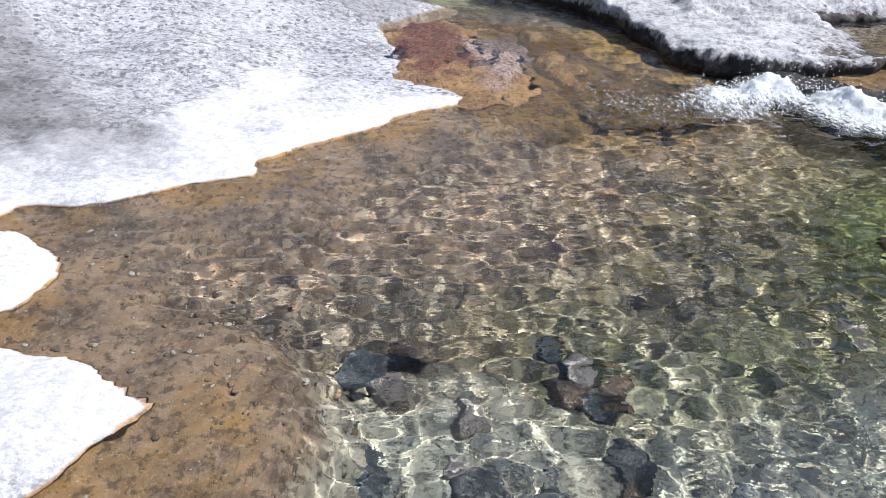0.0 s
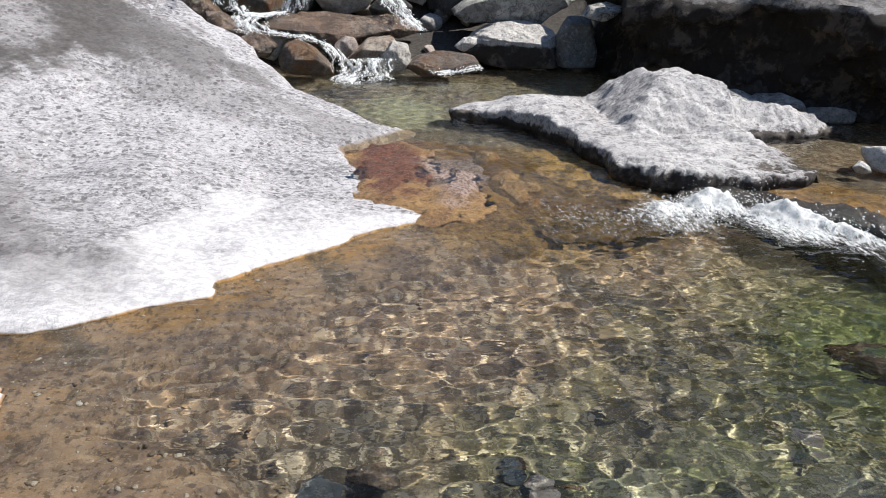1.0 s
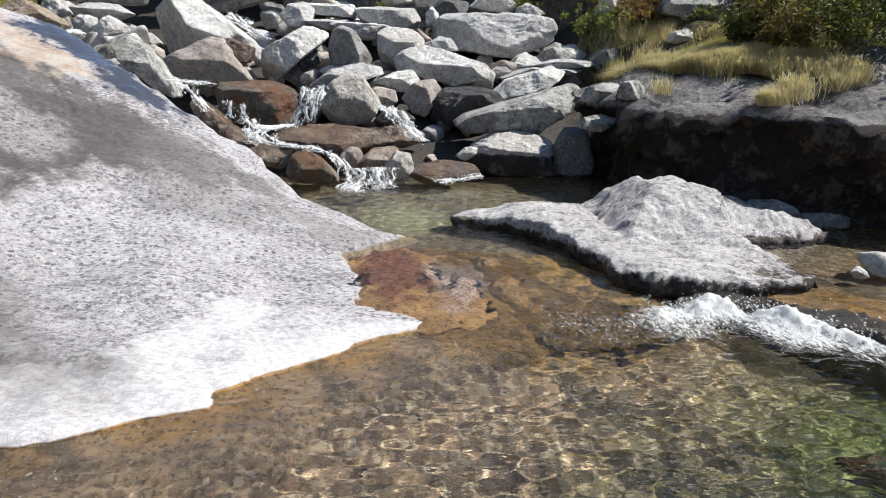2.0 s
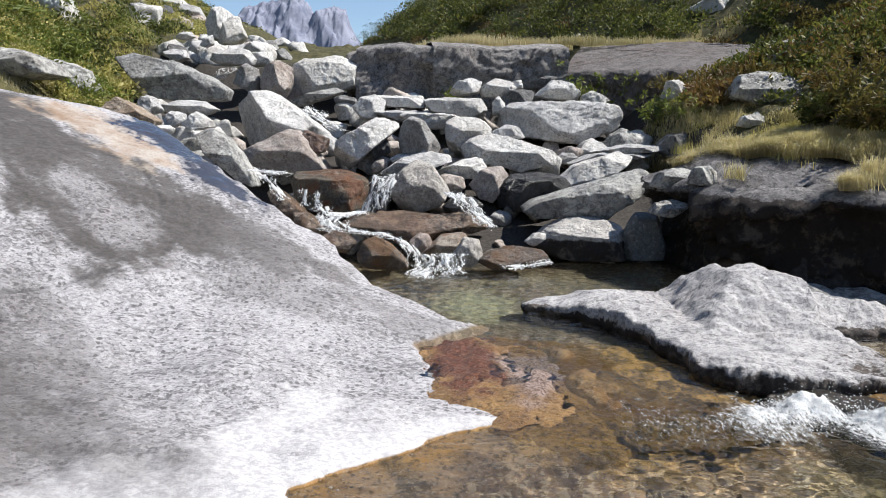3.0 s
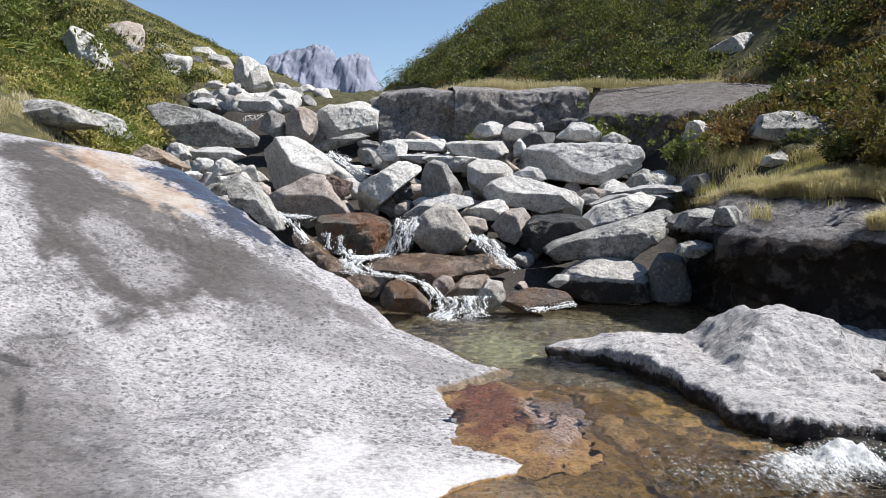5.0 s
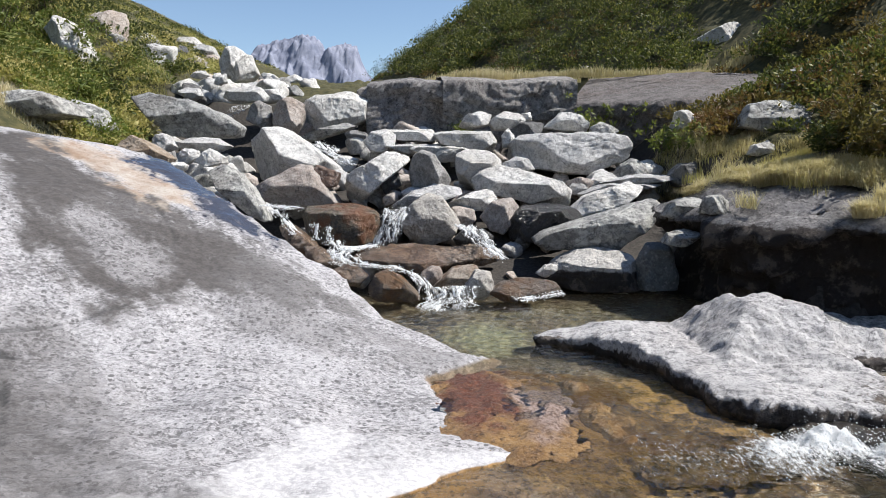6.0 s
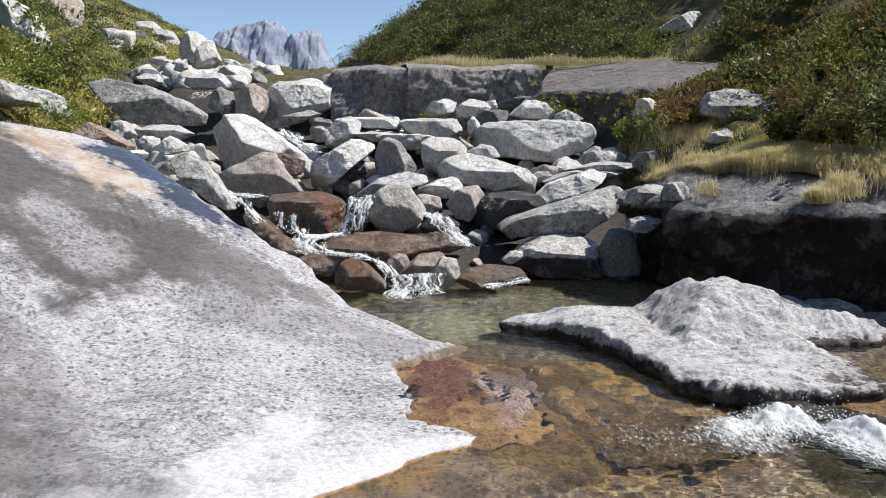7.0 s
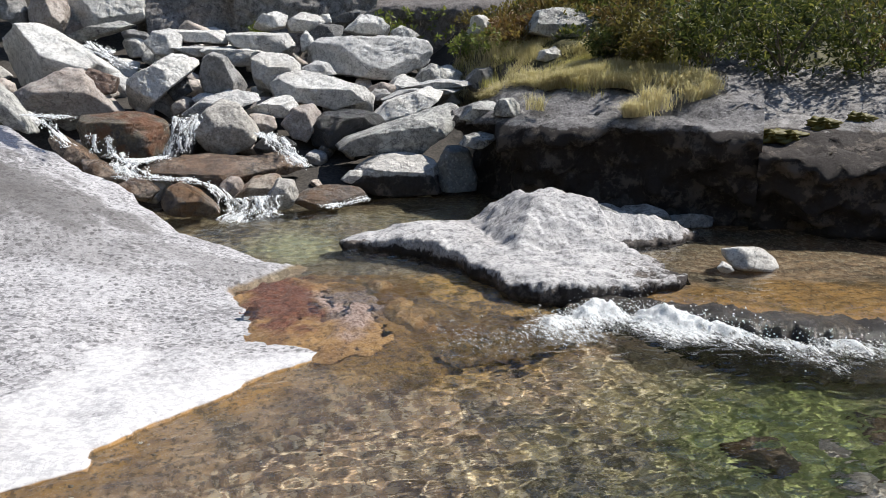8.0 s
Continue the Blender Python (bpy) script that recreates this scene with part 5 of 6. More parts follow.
def build_splash():
    """The low white fall along the step."""
    a = np.arange(1.3, 6.0, 0.014)
    b = np.arange(-1.0, 0.3, 0.014)
    aa, bb = np.meshgrid(a, b, indexing="ij")
    x, y = aa.ravel(), (drop_line(aa) + bb).ravel()
    p, q = flat(x, y), bb.ravel()
    strength = lerp(x, [1.3, 2.0, 2.5, 2.75, 3.2, 3.8, 4.6, 6.0], [0.10, 0.28, 0.80, 1.0, 0.85, 0.60, 0.34, 0.15])
    centre = -0.10 - 0.08 * wave3(p, 2.0, 3)
    crest = np.exp(-((q - centre) ** 2) / 0.02)
    apron = smooth(q, -0.95, -0.25) * (1 - smooth(q, 0.0, 0.2))
    n = rough3(p * np.array([1, 0.7, 1]), 4.5, 5, 0.55, 6)
    fine = rough3(p, 26, 3, 0.6, 16)
    z = water_level(x, y) + 0.006 + strength * (crest * (0.055 + 0.06 * n + 0.016 * fine) + apron * (0.012 + 0.012 * n + 0.005 * fine))
    cover = strength * (0.72 * crest + 0.42 * apron + 0.50 * n) - 0.5 * smooth(-q, 0.35, 0.85)
    verts, faces, attrs = trim(np.stack([x, y, z], -1), grid_faces(len(a), len(b), cover > 0.0), {"cover": cover})
    return tagged(mesh_object("white_water", verts, faces, FOAM, attrs=attrs), "white foaming water at the low step into the pool", "water", kind="structure")


build_water()
build_splash()


# ---- far mountain ----
def build_mountain():
    xs, ys = np.arange(-1500, 500, 5.0), np.arange(2800, 3300, 10.0)
    x, y = [v.ravel() for v in np.meshgrid(xs, ys)]
    top = lerp(x, [-1500, -900, -800, -783, -760, -705, -690, -615, -560, -540, -500, -478, -440, -372, -335, -318, -290, -240, 500],
               [250, 320, 380, 525, 545, 552, 568, 570, 592, 590, 560, 524, 536, 556, 540, 490, 440, 380, 250])
    p = np.stack([x, y, 0 * x], -1)
    ridge = rough3(p, 0.016, 5, 0.6, 2)
    back = np.abs(y - 3050 - 25 * ridge) / 250
    z = top * np.clip(1.12 - 0.9 * back, 0, 1) ** 0.5 + np.abs(rough3(p, 0.03, 3, 0.6, 8)) * 22 * smooth(top, 430, 540) - 8
    return tagged(mesh_object("far_mountain", np.stack([x, y, z], -1), grid_faces(len(ys), len(xs)), PEAK), "jagged grey rock peaks in the distance, blue haze painted into their colour", "mountain", kind="structure")


build_mountain()

# ---- white water among the boulders ----
def cascade(points, width, seed, thick=0.025):
    """A broken ribbon of falling water along a line."""
    pts = np.array(points, float)
    cum = np.r_[0, np.cumsum(np.linalg.norm(np.diff(pts, axis=0), axis=1))]
    a = np.linspace(0, cum[-1], max(12, int(cum[-1] / 0.02)))
    c = np.stack([np.interp(a, cum, pts[:, k]) for k in range(3)], -1)
    kern = np.ones(9) / 9
    c = np.stack([np.convolve(np.pad(c[:, k], 4, "edge"), kern, "valid") for k in range(3)], -1)
    tang = np.gradient(c, axis=0)
    side = np.stack([tang[:, 1], -tang[:, 0], 0 * tang[:, 0]], -1)
    side = np.where(np.linalg.norm(side, axis=1, keepdims=True) < 0.3 * np.linalg.norm(tang, axis=1, keepdims=True), np.array([1.0, 0, 0]), side)
    side /= np.linalg.norm(side, axis=1, keepdims=True)
    nrm = np.cross(side, tang)
    nrm /= np.linalg.norm(nrm, axis=1, keepdims=True) + 1e-9
    nrm *= np.sign(nrm[:, 2:] + 1e-6)
    b = np.linspace(-1, 1, 25)
    w = 0.8 * width * (0.68 + 0.16 * np.sin(a * 9 + seed) + 0.12 * np.sin(a * 23 + 2 * seed))
    p = c[:, None] + side[:, None] * (b[None, :, None] * w[:, None, None])
    q = p.reshape(-1, 3)
    edge = np.tile(np.sqrt(np.maximum(0, 1 - b**2)), len(a))
    flow = np.stack([np.repeat(a, len(b)) * 5.0, np.tile(b, len(a)) * width * 15, 0 * edge + seed], -1)
    n = rough3(flow, 1.0, 4, 0.55, seed)
    h = thick * (edge * 0.9 + 0.8 * n)
    q = q + np.repeat(nrm, len(b), 0) * h[:, None]
    cover = edge * 0.62 + 0.62 * n - 0.16
    verts, faces, attrs = trim(q, grid_faces(len(a), len(b), cover > -0.1), {"cover": cover})
    # drops and threads drawn out along the fall
    r = np.random.RandomState(seed)
    u, f = ico_sphere(1)
    count = int(50 + 220 * cum[-1] * width)
    s = r.uniform(0, len(a) - 1.01, count).astype(int)
    across = np.clip(r.normal(0, 0.42, count), -1.1, 1.1)
    mid = c[s] + side[s] * (across * w[s])[:, None] + nrm[s] * (r.uniform(-0.3, 1.8, count) * thick)[:, None]
    mid += r.normal(0, 0.02, (count, 3)) * np.array([1, 1, 0.6])
    t = tang[s] / (np.linalg.norm(tang[s], axis=1, keepdims=True) + 1e-9)
    fat = r.uniform(0.003, 0.008, count)
    long = fat * r.uniform(1.0, 2.5, count)
    d = u[None] * fat[:, None, None]
    d = d + t[:, None] * (np.einsum("kj,nj->nk", u, t) * (long - fat)[:, None])[:, :, None]
    drops = (mid[:, None] + d).reshape(-1, 3)
    top = mesh_object("cascade", verts, faces, FOAM, attrs=attrs)
    part = mesh_object("spray", drops, (f[None] + (np.arange(count) * len(u))[:, None, None]).reshape(-1, 3), FOAM, parent=top, attrs={"cover": np.full(len(drops), 2.0)})
    tagged(part, "white drops and threads of falling water", kind="stuff")
    return tagged(top, "white water tumbling between the boulders", "cascade", group="cascades of the stream")


cascade([(-0.59, 9.65, 1.29), (-0.62, 9.45, 1.16), (-0.68, 9.36, 0.97), (-0.74, 9.30, 0.78)], 0.3, 1)
cascade([(-0.40, 9.75, 1.31), (-0.50, 9.50, 1.16), (-0.57, 9.30, 0.82)], 0.22, 11)
cascade([(0.45, 9.80, 1.04), (0.53, 9.45, 0.94), (0.74, 9.05, 0.81), (0.98, 8.80, 0.64)], 0.26, 2)
cascade([(0.55, 9.80, 1.01), (0.69, 9.30, 0.86), (0.87, 8.85, 0.68)], 0.24, 12)
cascade([(-1.39, 9.30, 0.86), (-1.22, 8.90, 0.74), (-0.94, 8.55, 0.63), (-0.60, 8.42, 0.62), (-0.28, 8.34, 0.56), (-0.11, 8.28, 0.44), (-0.03, 8.20, 0.24)], 0.34, 3)
cascade([(-0.74, 9.25, 0.80), (-1.04, 9.15, 0.76), (-1.33, 9.10, 0.79)], 0.4, 9)
cascade([(-1.25, 9.00, 0.78), (-1.28, 8.75, 0.66), (-1.05, 8.60, 0.57)], 0.3, 13)
cascade([(0.20, 8.35, 0.39), (0.24, 8.20, 0.27), (0.11, 7.95, 0.20), (0.04, 7.75, 0.17)], 0.5, 4)
cascade([(0.36, 8.30, 0.40), (0.37, 8.10, 0.26), (0.45, 7.90, 0.19)], 0.34, 14)
cascade([(-1.99, 12.00, 2.33), (-1.72, 11.50, 2.12), (-1.33, 11.00, 1.91)], 0.36, 5)
cascade([(-4.09, 15.00, 3.25), (-4.17, 14.60, 3.07), (-4.35, 14.20, 2.88)], 0.42, 6)
cascade([(-2.47, 10.00, 1.32), (-2.17, 9.75, 1.30), (-1.90, 9.55, 1.29)], 0.3, 7)
cascade([(-2.20, 9.60, 1.29), (-2.07, 9.35, 1.13), (-1.87, 9.25, 0.94)], 0.22, 15)
cascade([(1.61, 8.15, 0.33), (1.28, 8.05, 0.28), (0.99, 7.95, 0.27)], 0.22, 8)
cascade([(-1.63, 9.23, 1.14), (-1.60, 9.18, 0.87)], 0.16, 16)
cascade([(-1.43, 9.20, 1.10), (-1.41, 9.15, 0.86)], 0.12, 17)


def spray():
    """Drops and threads of white water along the step and over the pool below it."""
    r = np.random.RandomState(8)
    u, f = ico_sphere(1)
    n = 1500
    x = np.where(r.rand(n) < 0.6, r.triangular(1.9, 2.75, 4.0, n), r.uniform(2.0, 5.8, n))
    strong = lerp(x, [1.9, 2.4, 2.75, 3.2, 3.8, 4.6, 6.0], [0.2, 0.8, 1.0, 0.8, 0.6, 0.4, 0.25])
    back = np.where(r.rand(n) < 0.55, r.normal(-0.10, 0.09, n), -np.abs(r.normal(0.18, 0.22, n)))
    y = drop_line(x) + back
    crest = np.exp(-((back + 0.1) ** 2) / 0.03)
    z = water_level(x, y) + 0.01 + np.abs(r.normal(0, 0.05, n)) * crest * strong * 1.8 + 0.09 * crest * strong * (0.5 + 0.5 * rough3(flat(x, y), 4.5, 3, 0.55, 6))
    t = np.stack([r.normal(0.25, 0.5, n), r.normal(-1.0, 0.4, n), r.normal(0.0, 0.5, n)], -1)
    t /= np.linalg.norm(t, axis=1, keepdims=True)
    fat = 0.0012 + 0.0045 * r.rand(n) ** 2
    long = fat * r.uniform(1.0, 2.2, n)
    d = u[None] * fat[:, None, None] + t[:, None] * (np.einsum("kj,nj->nk", u, t) * (long - fat)[:, None])[:, :, None]
    v = (np.stack([x, y, z], -1)[:, None] + d).reshape(-1, 3)
    faces = (f[None] + (np.arange(n) * len(u))[:, None, None]).reshape(-1, 3)
    return tagged(mesh_object("spray", v, faces, FOAM, attrs={"cover": np.full(len(v), 2.0)}), "drops of white spray over the low fall", "water", kind="stuff")


spray()


# ---- hill behind the left slope ----
def build_far_hill():
    xs, ys = np.arange(-420, -40, 3.0), np.arange(250, 360, 3.0)
    x, y = [v.ravel() for v in np.meshgrid(xs, ys)]
    p = flat(x, y)
    z = 57 + 0.52 * (-94 - x) - 0.55 * np.abs(y - 300) + rough3(p, 0.03, 4, 0.5, 3) * 1.6
    verts, faces, attrs = trim(np.stack([x, y, z], -1), grid_faces(len(ys), len(xs), z > -10), {"turf": np.ones(len(x))})
    return tagged(mesh_object("far_hill", verts, faces, BED, attrs=attrs), "bare brownish green mountainside behind the valley", "hill", kind="structure")


build_far_hill()


# ---- loose stones ----
def scatter_stones():
    r = np.random.RandomState(12)
    kinds = ["grey", "grey", "warm", "dark", "pale", "mottled"]
    for k in range(70):                       # chinks of the boulder field
        x, y = r.uniform(-3.0, 3.4), r.uniform(8.9, 14.2)
        s = r.uniform(0.09, 0.30)
        z = float(ground_height(np.array([x]), np.array([y]))[0])
        loose_rock((x, y, z + s * 0.35), (s, s * r.uniform(0.7, 1), s * r.uniform(0.55, 0.85)), (r.uniform(-15, 15), r.uniform(-15, 15), r.uniform(0, 180)), 10 + 4 * (k % 3), 200 + k, kinds[k % 6])
    for k in range(60):                       # the stream above, along the foot of the left slope
        y = r.uniform(15.5, 34)
        x = lerp(y, [15, 34], [-5.3, -8.0]) + r.normal(0, 1.3)
        s = r.uniform(0.15, 0.55)
        z = float(ground_height(np.array([x]), np.array([y]))[0])
        loose_rock((x, y, z + s * 0.2), (s, s * 0.9, s * r.uniform(0.6, 0.9)), (r.uniform(-15, 15), r.uniform(-15, 15), r.uniform(0, 180)), 12, 300 + k, kinds[k % 6])
    for k in range(46):                       # the chute between the slab and the left slope
        y = r.uniform(9.2, 14.2)
        x = lerp(y, [9.2, 14.2], [-3.6, -4.6]) + r.normal(0, 0.55)
        s = r.uniform(0.14, 0.38)
        z = float(ground_height(np.array([x]), np.array([y]))[0])
        loose_rock((x, y, z + s * 0.25), (s, s * 0.8, s * r.uniform(0.5, 0.85)), (r.uniform(-20, 20), r.uniform(-20, 30), r.uniform(-50, 0)), 14, 500 + k, ["grey", "pale", "grey", "mottled"][k % 4])
    for k in range(26):                       # cobbles on the pool's bed
        x, y = r.uniform(-0.5, 1.6), r.uniform(1.2, 2.1)
        s = r.uniform(0.04, 0.12)
        z = float(ground_height(np.array([x]), np.array([y]))[0])
        loose_rock((x, y, z + s * 0.3), (s, s * 0.8, s * 0.6), (0, 0, r.uniform(0, 180)), 9, 400 + k, ["dark_smooth", "wet_brown", "dark", "warm"][k % 4])
    for k in range(6):
        x, y = r.uniform(1.8, 3.8), r.uniform(2.0, 3.0)
        s = r.uniform(0.10, 0.28)
        z = float(ground_height(np.array([x]), np.array([y]))[0])
        loose_rock((x, y, z - s * 0.1), (s, s * 0.8, s * 0.5), (0, 0, r.uniform(0, 180)), 8, 440 + k, ["warm", "wet_brown"][k % 2])


scatter_stones()


def pebble_material():
    g = Graph("river_pebbles")
    r = g.random(island=True)
    col = g.mix(g.step(r, 0.3, 0.34), (0.13, 0.10, 0.07), (0.24, 0.155, 0.09))
    col = g.mix(g.step(r, 0.6, 0.64), col, (0.40, 0.34, 0.27))
    col = g.mix(g.step(r, 0.85, 0.89), col, (0.46, 0.42, 0.35))
    col = g.mix(g.step(g.noise(60, 5, 0.75), 0.48, 0.6, 0, 0.5), col, (0.12, 0.09, 0.06))
    return g.done(col, 0.6, 0.3)


def pebbles():
    """Small rounded pebbles strewn over the shallow shelf and the pool's bed."""
    r = np.random.RandomState(19)
    u, f = ico_sphere(2)
    n = 6000
    x, y = r.uniform(-1.7, 2.4, n), 0.9 + 3.1 * r.rand(n) ** 1.3
    low = ground_height(x, y)
    i = np.clip(((y - SLAB_GRID["ys"][0]) / 0.025).astype(int), 0, len(SLAB_GRID["ys"]) - 1)
    j = np.clip(((x - SLAB_GRID["xs"][0]) / 0.025).astype(int), 0, len(SLAB_GRID["xs"]) - 1)
    z = np.maximum(low, SLAB_GRID["z"][i, j])
    ok = (z < -0.025) & (rough3(flat(x, y), 1.1, 3, 0.6, 9) > np.where(x + 0.6 * y < 1.1, -0.8, -0.1))
    x, y, z = x[ok][:1500], y[ok][:1500], z[ok][:1500]
    n = len(x)
    size = 0.0035 + 0.010 * r.rand(n) ** 2.5
    half = size[:, None] * np.stack([r.uniform(0.8, 1.4, n), r.uniform(0.7, 1.1, n), r.uniform(0.4, 0.7, n)], -1)
    t = r.uniform(0, 3.14, n)
    d = u[None] * half[:, None] * (1 + 0.12 * r.randn(n, len(u), 1))
    d = np.stack([d[..., 0] * np.cos(t)[:, None] - d[..., 1] * np.sin(t)[:, None], d[..., 0] * np.sin(t)[:, None] + d[..., 1] * np.cos(t)[:, None], d[..., 2]], -1)
    v = (np.stack([x, y, z + half[:, 2] * 0.3], -1)[:, None] + d).reshape(-1, 3)
    faces = (f[None] + (np.arange(n) * len(u))[:, None, None]).reshape(-1, 3)
    return tagged(mesh_object("pebbles", v, faces, pebble_material()), "small brown and grey pebbles on the bed of the pool", "pebbles", kind="stuff")


pebbles()


# ---- plants ----
LEAF = leaf_material("shrub_leaf", (0.085, 0.105, 0.032), (0.045, 0.060, 0.020), (0.27, 0.26, 0.085))
LEAF_DRY = leaf_material("shrub_leaf_russet", (0.11, 0.105, 0.035), (0.15, 0.085, 0.04), (0.24, 0.19, 0.07))
GRASS = leaf_material("dry_grass", (0.56, 0.49, 0.33), (0.42, 0.37, 0.22), (0.70, 0.64, 0.48))
GRASS_GREEN = leaf_material("green_grass", (0.34, 0.34, 0.11), (0.44, 0.39, 0.16), (0.58, 0.50, 0.24))
FERN = leaf_material("fern_leaf", (0.15, 0.19, 0.045), (0.12, 0.15, 0.04), (0.25, 0.25, 0.08))
TWIG = granite("twig_bark", (0.30, 0.25, 0.19), (0.16, 0.12, 0.09))


def leaf_mesh(base, way, length, width, droop, r):
    """Folded pointed leaves: base points, directions, lengths and widths."""
    n = len(base)
    way = way / (np.linalg.norm(way, axis=1, keepdims=True) + 1e-9)
    side = np.cross(way, r.randn(n, 3))
    side /= np.linalg.norm(side, axis=1, keepdims=True) + 1e-9
    up = np.cross(side, way)
    L, W = np.asarray(length)[:, None], np.asarray(width)[:, None]
    mid = base + way * L * 0.5
    v = np.stack([base, mid + side * W * 0.5 + up * W * 0.15, base + way * L - np.array([0, 0, 1.0]) * L * droop, mid - side * W * 0.5 + up * W * 0.15], 1).reshape(-1, 3)
    i = np.arange(n)[:, None] * 4
    return v, np.concatenate([i + [0, 1, 2], i + [0, 2, 3]])


def leaf_clumps(centres, radii, per, size, r, squash=0.7):
    c = np.repeat(centres, per, 0)
    rad = np.repeat(radii, per)[:, None]
    d = r.randn(len(c), 3)
    d /= np.linalg.norm(d, axis=1, keepdims=True)
    d[:, 2] = np.abs(d[:, 2]) * 0.9 + 0.05
    base = c + d * rad * (0.55 + 0.5 * r.rand(len(c), 1)) * np.array([1, 1, squash])
    way = d + 0.7 * r.randn(len(c), 3) + np.array([0, 0, 0.4])
    L = size * r.uniform(0.7, 1.4, len(c))
    return leaf_mesh(base, way, L, L * 0.42, 0.1, r)


def heights(x, y):
    return ground_height(np.asarray(x, float), np.asarray(y, float))


def slope_shrubs(name, xs, ys, count, radius, per, size, material, label, seed, where, lift=0.3):
    r = np.random.RandomState(seed)
    x, y = r.uniform(*xs, count * 4), ys[0] + (ys[1] - ys[0]) * r.rand(count * 4) ** 1.4
    ok = where(x, y) & (wave3(flat(x, y), 0.45, seed) + 0.5 * wave3(flat(x, y), 1.3, seed + 1) > -0.35)
    x, y = x[ok][:count], y[ok][:count]
    z = heights(x, y)
    rad = radius[0] + (radius[1] - radius[0]) * r.rand(len(x)) ** 1.8
    c = np.stack([x, y, z + lift * rad], -1)
    v, f = leaf_clumps(c, rad, per, size, r)
    return tagged(mesh_object(name, v, f, material, shade=False), label, "shrubs", kind="stuff")


def right_hill(x, y):
    return ((x - 6.0) * 0.93 + (y - 16.9) * 0.36 > 0) & (y > 14)


def left_hill(x, y):
    xl = lerp(y, [0, 8, 10, 14, 30, 40], [-4.5, -3.6, -4.1, -5.5, -8.0, -8.7])
    return x < xl - 0.3


slope_shrubs("hillside_shrubs", (-4, 24), (15.5, 46), 2600, (0.25, 1.05), 115, 0.095, LEAF, "dense dark green alpine shrubs on the sunny slope", 41, right_hill)
slope_shrubs("hillside_shrubs", (-4, 26), (15.5, 48), 900, (0.2, 0.5), 70, 0.10, LEAF_DRY, "russet and green dwarf shrubs on the slope", 42, right_hill)
slope_shrubs("hillside_shrubs", (-2, 34), (30, 56), 1700, (0.3, 0.9), 64, 0.16, LEAF, "dark green shrubs along the crest of the hill", 49, right_hill)
slope_shrubs("hillside_shrubs", (-30, -4), (12.5, 42), 1200, (0.22, 0.55), 80, 0.10, LEAF, "green alpine shrubs on the slope above the stream", 43, left_hill)
slope_shrubs("hillside_shrubs", (-26, -4), (12.0, 44), 1100, (0.2, 0.45), 90, 0.09, GRASS_GREEN, "yellow green herbs and grasses on the slope", 44, left_hill)
slope_shrubs("hillside_shrubs", (-10.5, -4.4), (10.7, 15.5), 620, (0.12, 0.34), 130, 0.055, GRASS_GREEN, "low yellow green herbs above the slab", 46, left_hill)
slope_shrubs("hillside_shrubs", (-10.5, -4.6), (10.9, 15.5), 200, (0.2, 0.42), 120, 0.07, FERN, "bright green leafy herbs above the slab", 47, left_hill)
slope_shrubs("hillside_shrubs", (4.2, 16), (9.0, 15.5), 420, (0.22, 0.5), 110, 0.09, LEAF, "dark green shrubs growing among rocks", 45, lambda x, y: right_side(x, y) > 1.6)


def grass_patch(name, xs, ys, count, height, material, label, seed, where, lean=0.35, clump=0.0, base=None):
    """Blades of grass, each a narrow bent strip."""
    r = np.random.RandomState(seed)
    x, y = r.uniform(*xs, count * 3), r.uniform(*ys, count * 3)
    if clump:
        cx, cy = r.uniform(*xs, 60), r.uniform(*ys, 60)
        k = r.randint(0, 60, count * 3)
        x, y = cx[k] + r.normal(0, clump, count * 3), cy[k] + r.normal(0, clump, count * 3)
    ok = where(x + 0.35 * wave3(flat(x, y), 1.1, seed + 3), y + 0.35 * wave3(flat(x, y), 1.1, seed + 4)) & (rough3(flat(x, y), 0.9, 3, 0.6, seed + 5) > -0.35)
    if base:
        ok &= base(x, y) > 1.25
    x, y = x[ok][:count], y[ok][:count]
    n = len(x)
    z = (heights(x, y) if base is None else base(x, y)) - 0.02
    h = height * r.uniform(0.5, 1.2, n) * (0.8 + 0.4 * wave3(flat(x, y), 1.5, seed))
    turn, tip = r.uniform(0, 6.283, n), r.uniform(0.1, 1.0, n) * lean
    dx, dy = np.cos(turn), np.sin(turn)
    w = 0.0022 + 0.0026 * r.rand(n)
    p0 = np.stack([x, y, z], -1)
    sd = np.stack([-dy, dx, 0 * dx], -1) * w[:, None]
    p1 = p0 + np.stack([dx * tip * h * 0.35, dy * tip * h * 0.35, h * 0.6], -1)
    p2 = p0 + np.stack([dx * tip * h * 1.1, dy * tip * h * 1.1, h * (1 - 0.35 * tip)], -1)
    v = np.stack([p0 - sd, p0 + sd, p1 + sd * 0.8, p1 - sd * 0.8, p2], 1).reshape(-1, 3)
    i = np.arange(n)[:, None] * 5
    f = np.concatenate([i + [0, 1, 2], i + [0, 2, 3], i + [3, 2, 4]])
    return tagged(mesh_object(name, v, f, material, shade=False), label, "grass", kind="stuff")


grass_patch("meadow_grass", (-8.5, -3.8), (8.7, 12.5), 60000, 0.19, GRASS, "short yellowed mountain grass above the slab", 51, lambda x, y: x < lerp(y, [8.5, 10, 12.5], [-4.3, -4.4, -5.4]))
grass_patch("meadow_grass", (-11, -4.5), (9.6, 17), 26000, 0.20, GRASS_GREEN, "green and yellow grass among the rocks", 52, left_hill)
grass_patch("meadow_grass", (-0.6, 7.5), (15.9, 17.3), 20000, 0.26, GRASS, "pale dry grass along the top of the ledge", 53, lambda x, y: x > lerp(y, [15.9, 17.3], [0.6, -0.6]),
            base=lambda x, y: np.maximum(heights(x, y), 4.00 + 0.06 * smooth(x, 2.9, 3.2)))


